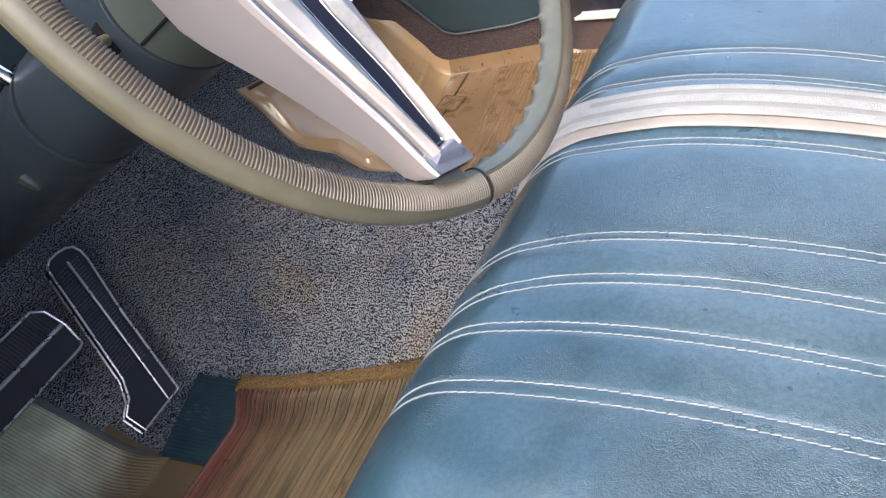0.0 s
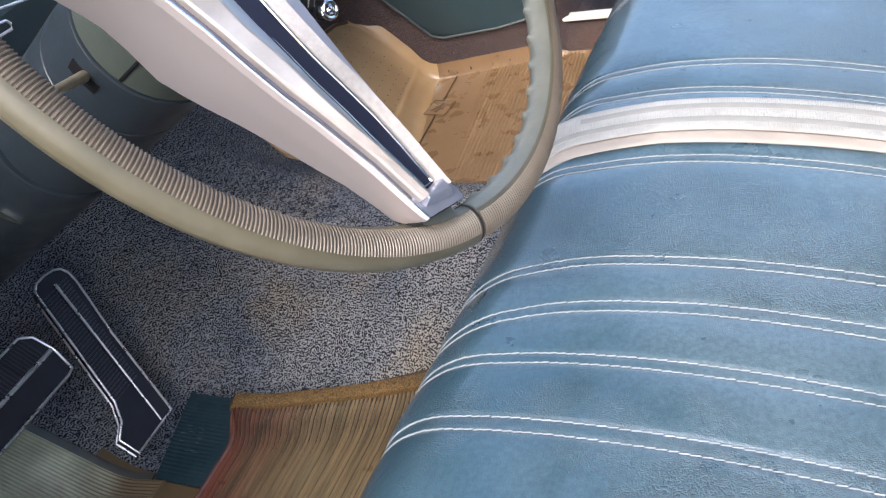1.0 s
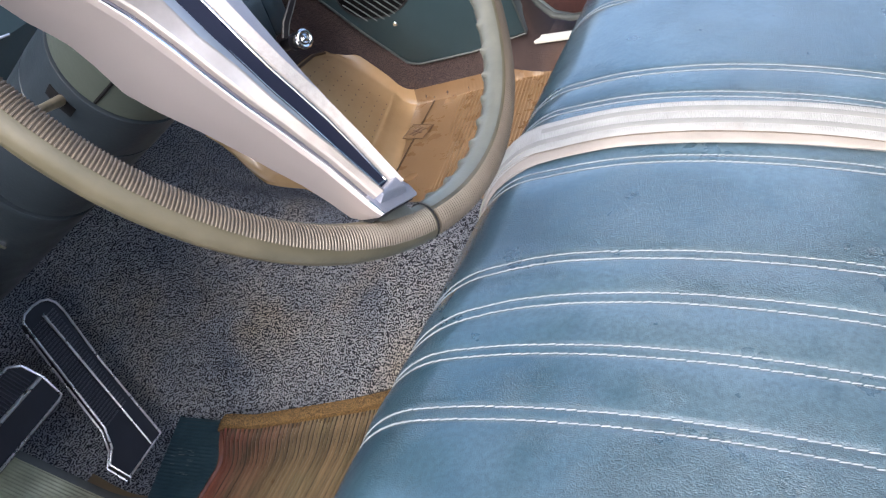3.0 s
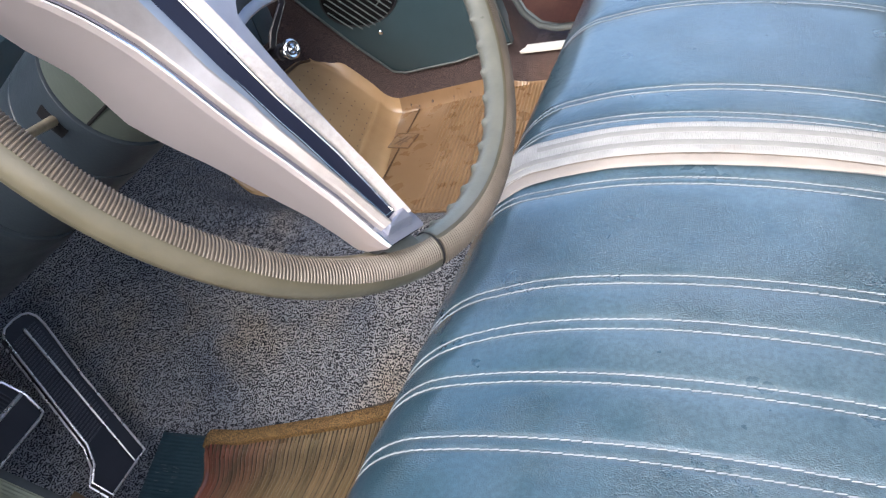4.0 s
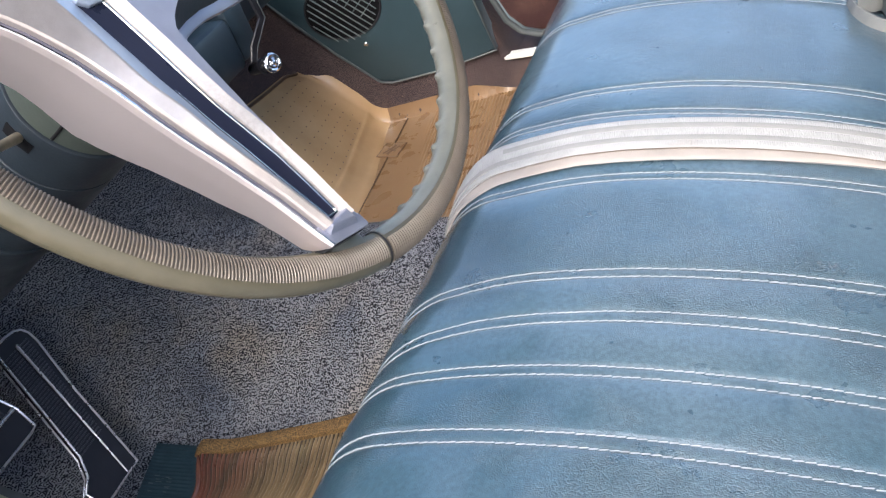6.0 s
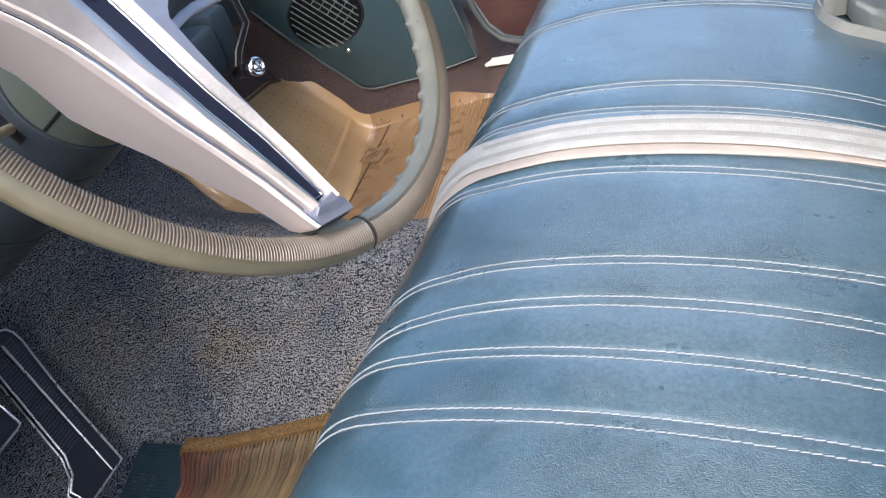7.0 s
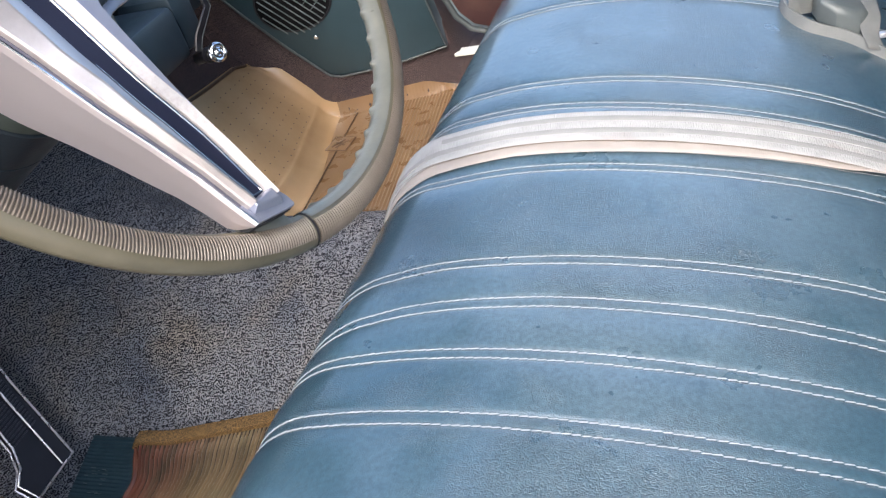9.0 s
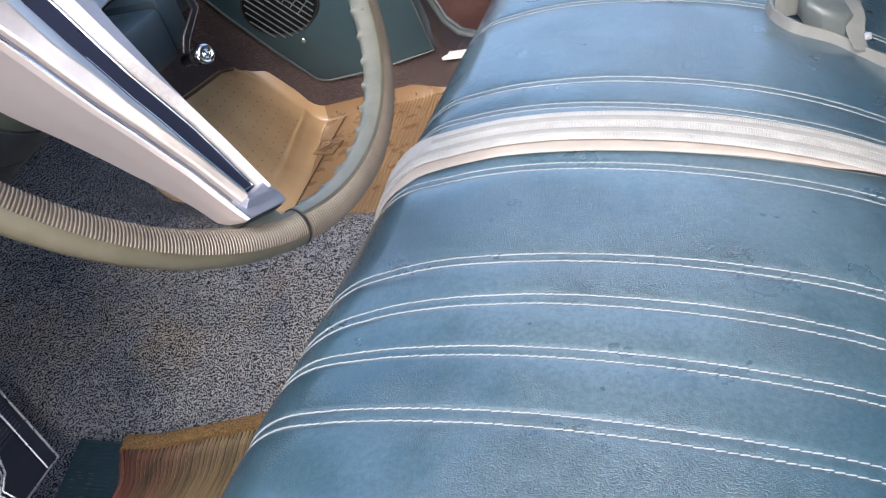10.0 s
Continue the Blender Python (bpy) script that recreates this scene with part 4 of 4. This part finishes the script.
def seam_y(seam, s):
    """Where a seam runs at s, its bends rounded."""
    return sum(lane(s + o, seam[1]) for o in (-0.02, -0.01, 0.0, 0.01, 0.02)) / 5


def seat_surface(s, y):
    x, z, _ = seat_point(s)
    x1, z1, _ = seat_point(s - 0.002)
    n = Vector((z - z1, 0, x1 - x)).normalized() * -1
    if n.z < -0.2:
        n = -n
    d = 0.0
    for seam in SEAMS:
        k = seam_y(seam, s)
        if abs(y - k) > 0.05:
            continue
        for q in (k, k - seam[0]):
            d -= 0.0010 * math.exp(-((y - q) / 0.0018) ** 2)
        d -= 0.0013 * math.exp(-((y - k + seam[0] / 2) / 0.012) ** 2)
    end = smooth(0.17, 0.25, y) * smooth(1.33, 1.25, y)
    bulge = lane(y, ((0.31, -0.009), (0.40, -0.004), (0.52, 0.0), (0.72, 0.004), (1.0, 0.008))) * smooth(0.10, -0.03, x)
    return Vector((x + bulge, y, z - 0.03 * (1 - end))) + n * d, n


seat = thing("bench_seat", "blue vinyl front bench seat with white double stitching", "car seat", (0.2, 0.75, 0.05))
ss = steps(0.44, 0.34, 6)[:-1] + steps(0.34, -0.02, 60)[:-1] + steps(-0.02, -0.14, 36)[:-1] + steps(-0.14, -0.26, 10)
ys = {round(v, 4) for v in steps(0.17, 1.33, 90)}
for gap, places in SEAMS:
    ys |= {round(sum(y for _, y in places[1:]) / (len(places) - 1) - gap / 2 + o * 0.001, 4) for o in range(-30, 15)}
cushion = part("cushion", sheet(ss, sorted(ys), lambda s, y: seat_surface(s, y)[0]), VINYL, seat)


def back_profile(v):
    """The backrest leans away behind the cushion."""
    return 0.405 + 0.11 * v, 0.18 + 0.72 * v


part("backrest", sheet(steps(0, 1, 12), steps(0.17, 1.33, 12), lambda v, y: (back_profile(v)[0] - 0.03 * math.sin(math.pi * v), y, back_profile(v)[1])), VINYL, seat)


def stitch_row(seam, off, a=0.38, b=-0.2):
    verts, faces = [], []
    s = a
    while s > b:
        y = seam_y(seam, s) - off
        p, n = seat_surface(s, y)
        q, _ = seat_surface(s - 0.0060, seam_y(seam, s - 0.0060) - off)
        d = (q - p).normalized()
        w = Vector((0, 1, 0))
        c = p + n * 0.0003
        e = q + n * 0.0003
        wob = w * random.uniform(-0.0002, 0.0002)
        i = len(verts)
        m = (c + e) / 2
        c, e = c + w * 0.0004, e - w * 0.0004
        verts += [c + wob, e + wob]
        for t in (0.2, 0.8):
            o = c.lerp(e, t) + wob
            verts += [o + w * 0.0004, o + n * 0.0008, o - w * 0.0004]
        faces += [(i, i + 2, i + 3), (i, i + 3, i + 4), (i + 2, i + 5, i + 6, i + 3), (i + 3, i + 6, i + 7, i + 4), (i + 1, i + 6, i + 5), (i + 1, i + 7, i + 6)]
        s -= 0.0054 + random.uniform(-0.0003, 0.0003)
    me = bpy.data.meshes.new("stitching")
    me.from_pydata([tuple(v) for v in verts], [], faces)
    me.materials.append(THREAD)
    ob = new("stitching", me)
    ob.parent = cushion
    ob.matrix_parent_inverse = cushion.matrix_basis.inverted()
    return ob


for k in SEAMS:
    stitch_row(k, 0.0)
    stitch_row(k, k[0])

# ---- seat belts ----


def strap(path, width, thick, material, name, parent, label=""):
    return part(name, tube(path, 0, 12, flat=(width, thick)), material, parent, label)


BELT_TOP = ((-0.24, 0.600), (-0.057, 0.620), (0.0, 0.631), (0.03, 0.6355), (0.07, 0.6375), (0.16, 0.639), (0.25, 0.6405), (0.32, 0.645))
BELT_FOOT = ((-0.24, 0.535), (-0.05, 0.556), (-0.012, 0.566), (0.035, 0.5735), (0.12, 0.5757), (0.20, 0.5787), (0.25, 0.583), (0.28, 0.586), (0.32, 0.597))


def belt_path(off, lift):
    out = []
    for s in steps(0.41, -0.24, 80):
        y = lane(s, BELT_TOP) - 0.0302 if off == 0 else lane(s, BELT_FOOT) + 0.0215
        p, n = seat_surface(s, y)
        out.append(p + n * lift)
    return out


belt = thing("seat_belt", "off-white webbing lap belt lying across the seat", "seat belt", (0.1, 0.6, 0.33))
strap(belt_path(-0.019, 0.002), 0.046, 0.0016, WEB_PINK, "lower_strap", belt)
upper = strap(belt_path(0.0, 0.0045), 0.0435, 0.0016, WEB, "upper_strap", belt)
for shift in (0.0095, -0.0085):
    strap([p + Vector((0, shift, 0.0001)) for p in belt_path(0.0, 0.0046)], 0.0075, 0.0018, WEB_BAND, "woven_band", upper, "duller woven band")


def bead_row(path, pitch, r, material, name, label, parent=None):
    """A row of short thread bumps along a path."""
    verts, faces, done = [], [], 0.0
    for p, q in zip(path, path[1:]):
        n = max(1, round((q - p).length / pitch))
        for i in range(n):
            c, e = p.lerp(q, (i + 0.12) / n), p.lerp(q, (i + 0.88) / n)
            w, up, k = Vector((0, r, 0)), Vector((0, 0, r)), len(verts)
            m = (c + e) / 2
            verts += [c, m + w, m + up, m - w, e]
            faces += [(k, k + 1, k + 2), (k, k + 2, k + 3), (k + 4, k + 2, k + 1), (k + 4, k + 3, k + 2)]
    me = bpy.data.meshes.new(name)
    me.from_pydata([tuple(v) for v in verts], [], faces)
    me.materials.append(material)
    ob = new(name, me)
    ob.parent = parent or belt
    ob.matrix_parent_inverse = (parent or belt).matrix_basis.inverted()
    ob["label"] = label
    return tagged(ob, kind="stuff")


edge_up = [p + Vector((0, -0.0219, -0.0006)) for p in belt_path(0.0, 0.0045)]
edge_low = [p + Vector((0, -0.0231, -0.0003)) for p in belt_path(-0.019, 0.002)]
bead_row(edge_up, 0.0022, 0.0005, THREAD_BROWN, "upper_edge_weave", "brown stitched edge")
bead_row(edge_low, 0.0018, 0.0005, WEB, "lower_edge_weave", "woven edge")

buckle = thing("belt_buckle", "grey belt buckle wrapped in folded grey webbing", "seat belt", (0.3, 0.82, 0.29))


def ribbon(path, tall, thick, lean, material, name, parent, label=""):
    """Webbing that stands on its edge and leans over."""
    bm = bmesh.new()
    rows = []
    n = len(path)
    for i, p in enumerate(path):
        p = Vector(p)
        d = (Vector(path[min(i + 1, n - 1)]) - Vector(path[max(i - 1, 0)])).normalized()
        side = d.cross(Vector((0, 0, 1))).normalized()
        up = (Vector((0, 0, 1)) + side * lean).normalized()
        rows.append([bm.verts.new(p + up * tall * k + side * o) for k, o in ((0, 0), (0.33, -0.0008), (0.66, -0.0008), (1, 0), (1, thick), (0.66, thick), (0.33, thick), (0, thick))])
    for a, b in zip(rows, rows[1:]):
        for k in range(8):
            bm.faces.new((a[k], a[(k + 1) % 8], b[(k + 1) % 8], b[k]))
    bm.faces.new(rows[0])
    bm.faces.new(rows[-1])
    return part(name, bm, material, parent, label)


def bend(points, n=8):
    """A smooth line through points."""
    pts = [Vector(p) for p in points]
    out = []
    for i in range(len(pts) - 1):
        p0, p1, p2, p3 = pts[max(i - 1, 0)], pts[i], pts[i + 1], pts[min(i + 2, len(pts) - 1)]
        for t in steps(0, 1, n)[:-1]:
            out.append(0.5 * (2 * p1 + (p2 - p0) * t + (2 * p0 - 5 * p1 + 4 * p2 - p3) * t * t + (3 * p1 - p0 - 3 * p2 + p3) * t ** 3))
    return out + [pts[-1]]


outer_loop = bend([(0.275, 0.935, 0.296), (0.256, 0.90, 0.2975), (0.2465, 0.862, 0.2985), (0.2505, 0.832, 0.297), (0.268, 0.813, 0.291), (0.300, 0.811, 0.2765), (0.320, 0.803, 0.266), (0.345, 0.795, 0.254), (0.40, 0.78, 0.232)])
ribbon(outer_loop, 0.012, 0.0022, -0.35, WEB_GREY, "strap", buckle, "folded pale grey webbing")
bead_row([p + Vector((-0.0008, -0.0012, 0.0004)) for p in outer_loop], 0.0018, 0.0006, WEB_GREY, "edge_weave", "serrated woven edge", buckle)
inner_loop = bend([(0.252, 0.836, 0.300), (0.262, 0.838, 0.299), (0.272, 0.85, 0.296), (0.270, 0.89, 0.297), (0.278, 0.93, 0.296)])
ribbon(inner_loop, 0.018, 0.0022, 0.1, WEB_GREY, "strap_fold", buckle)
cross_loop = bend([(0.318, 0.93, 0.300), (0.328, 0.88, 0.293), (0.331, 0.84, 0.289), (0.328, 0.815, 0.280), (0.332, 0.803, 0.268)])
ribbon(cross_loop, 0.016, 0.0022, 1.8, WEB_GREY, "cross_strap", buckle)
case = prism([(0.279, 0.825), (0.292, 0.816), (0.312, 0.818), (0.322, 0.832), (0.318, 0.94), (0.275, 0.94), (0.272, 0.85)], lambda u, v, h: (u, v, h - 0.55 * (u - 0.28)), 0.290, 0.318, 0.008, 4)
part("case", case, GREY_PLASTIC, buckle, "grey moulded buckle case")
part("clip", box((0.327, 0.806, 0.279), (0.333, 0.812, 0.284), 0.001), BRIGHT, buckle, "bright metal clip")
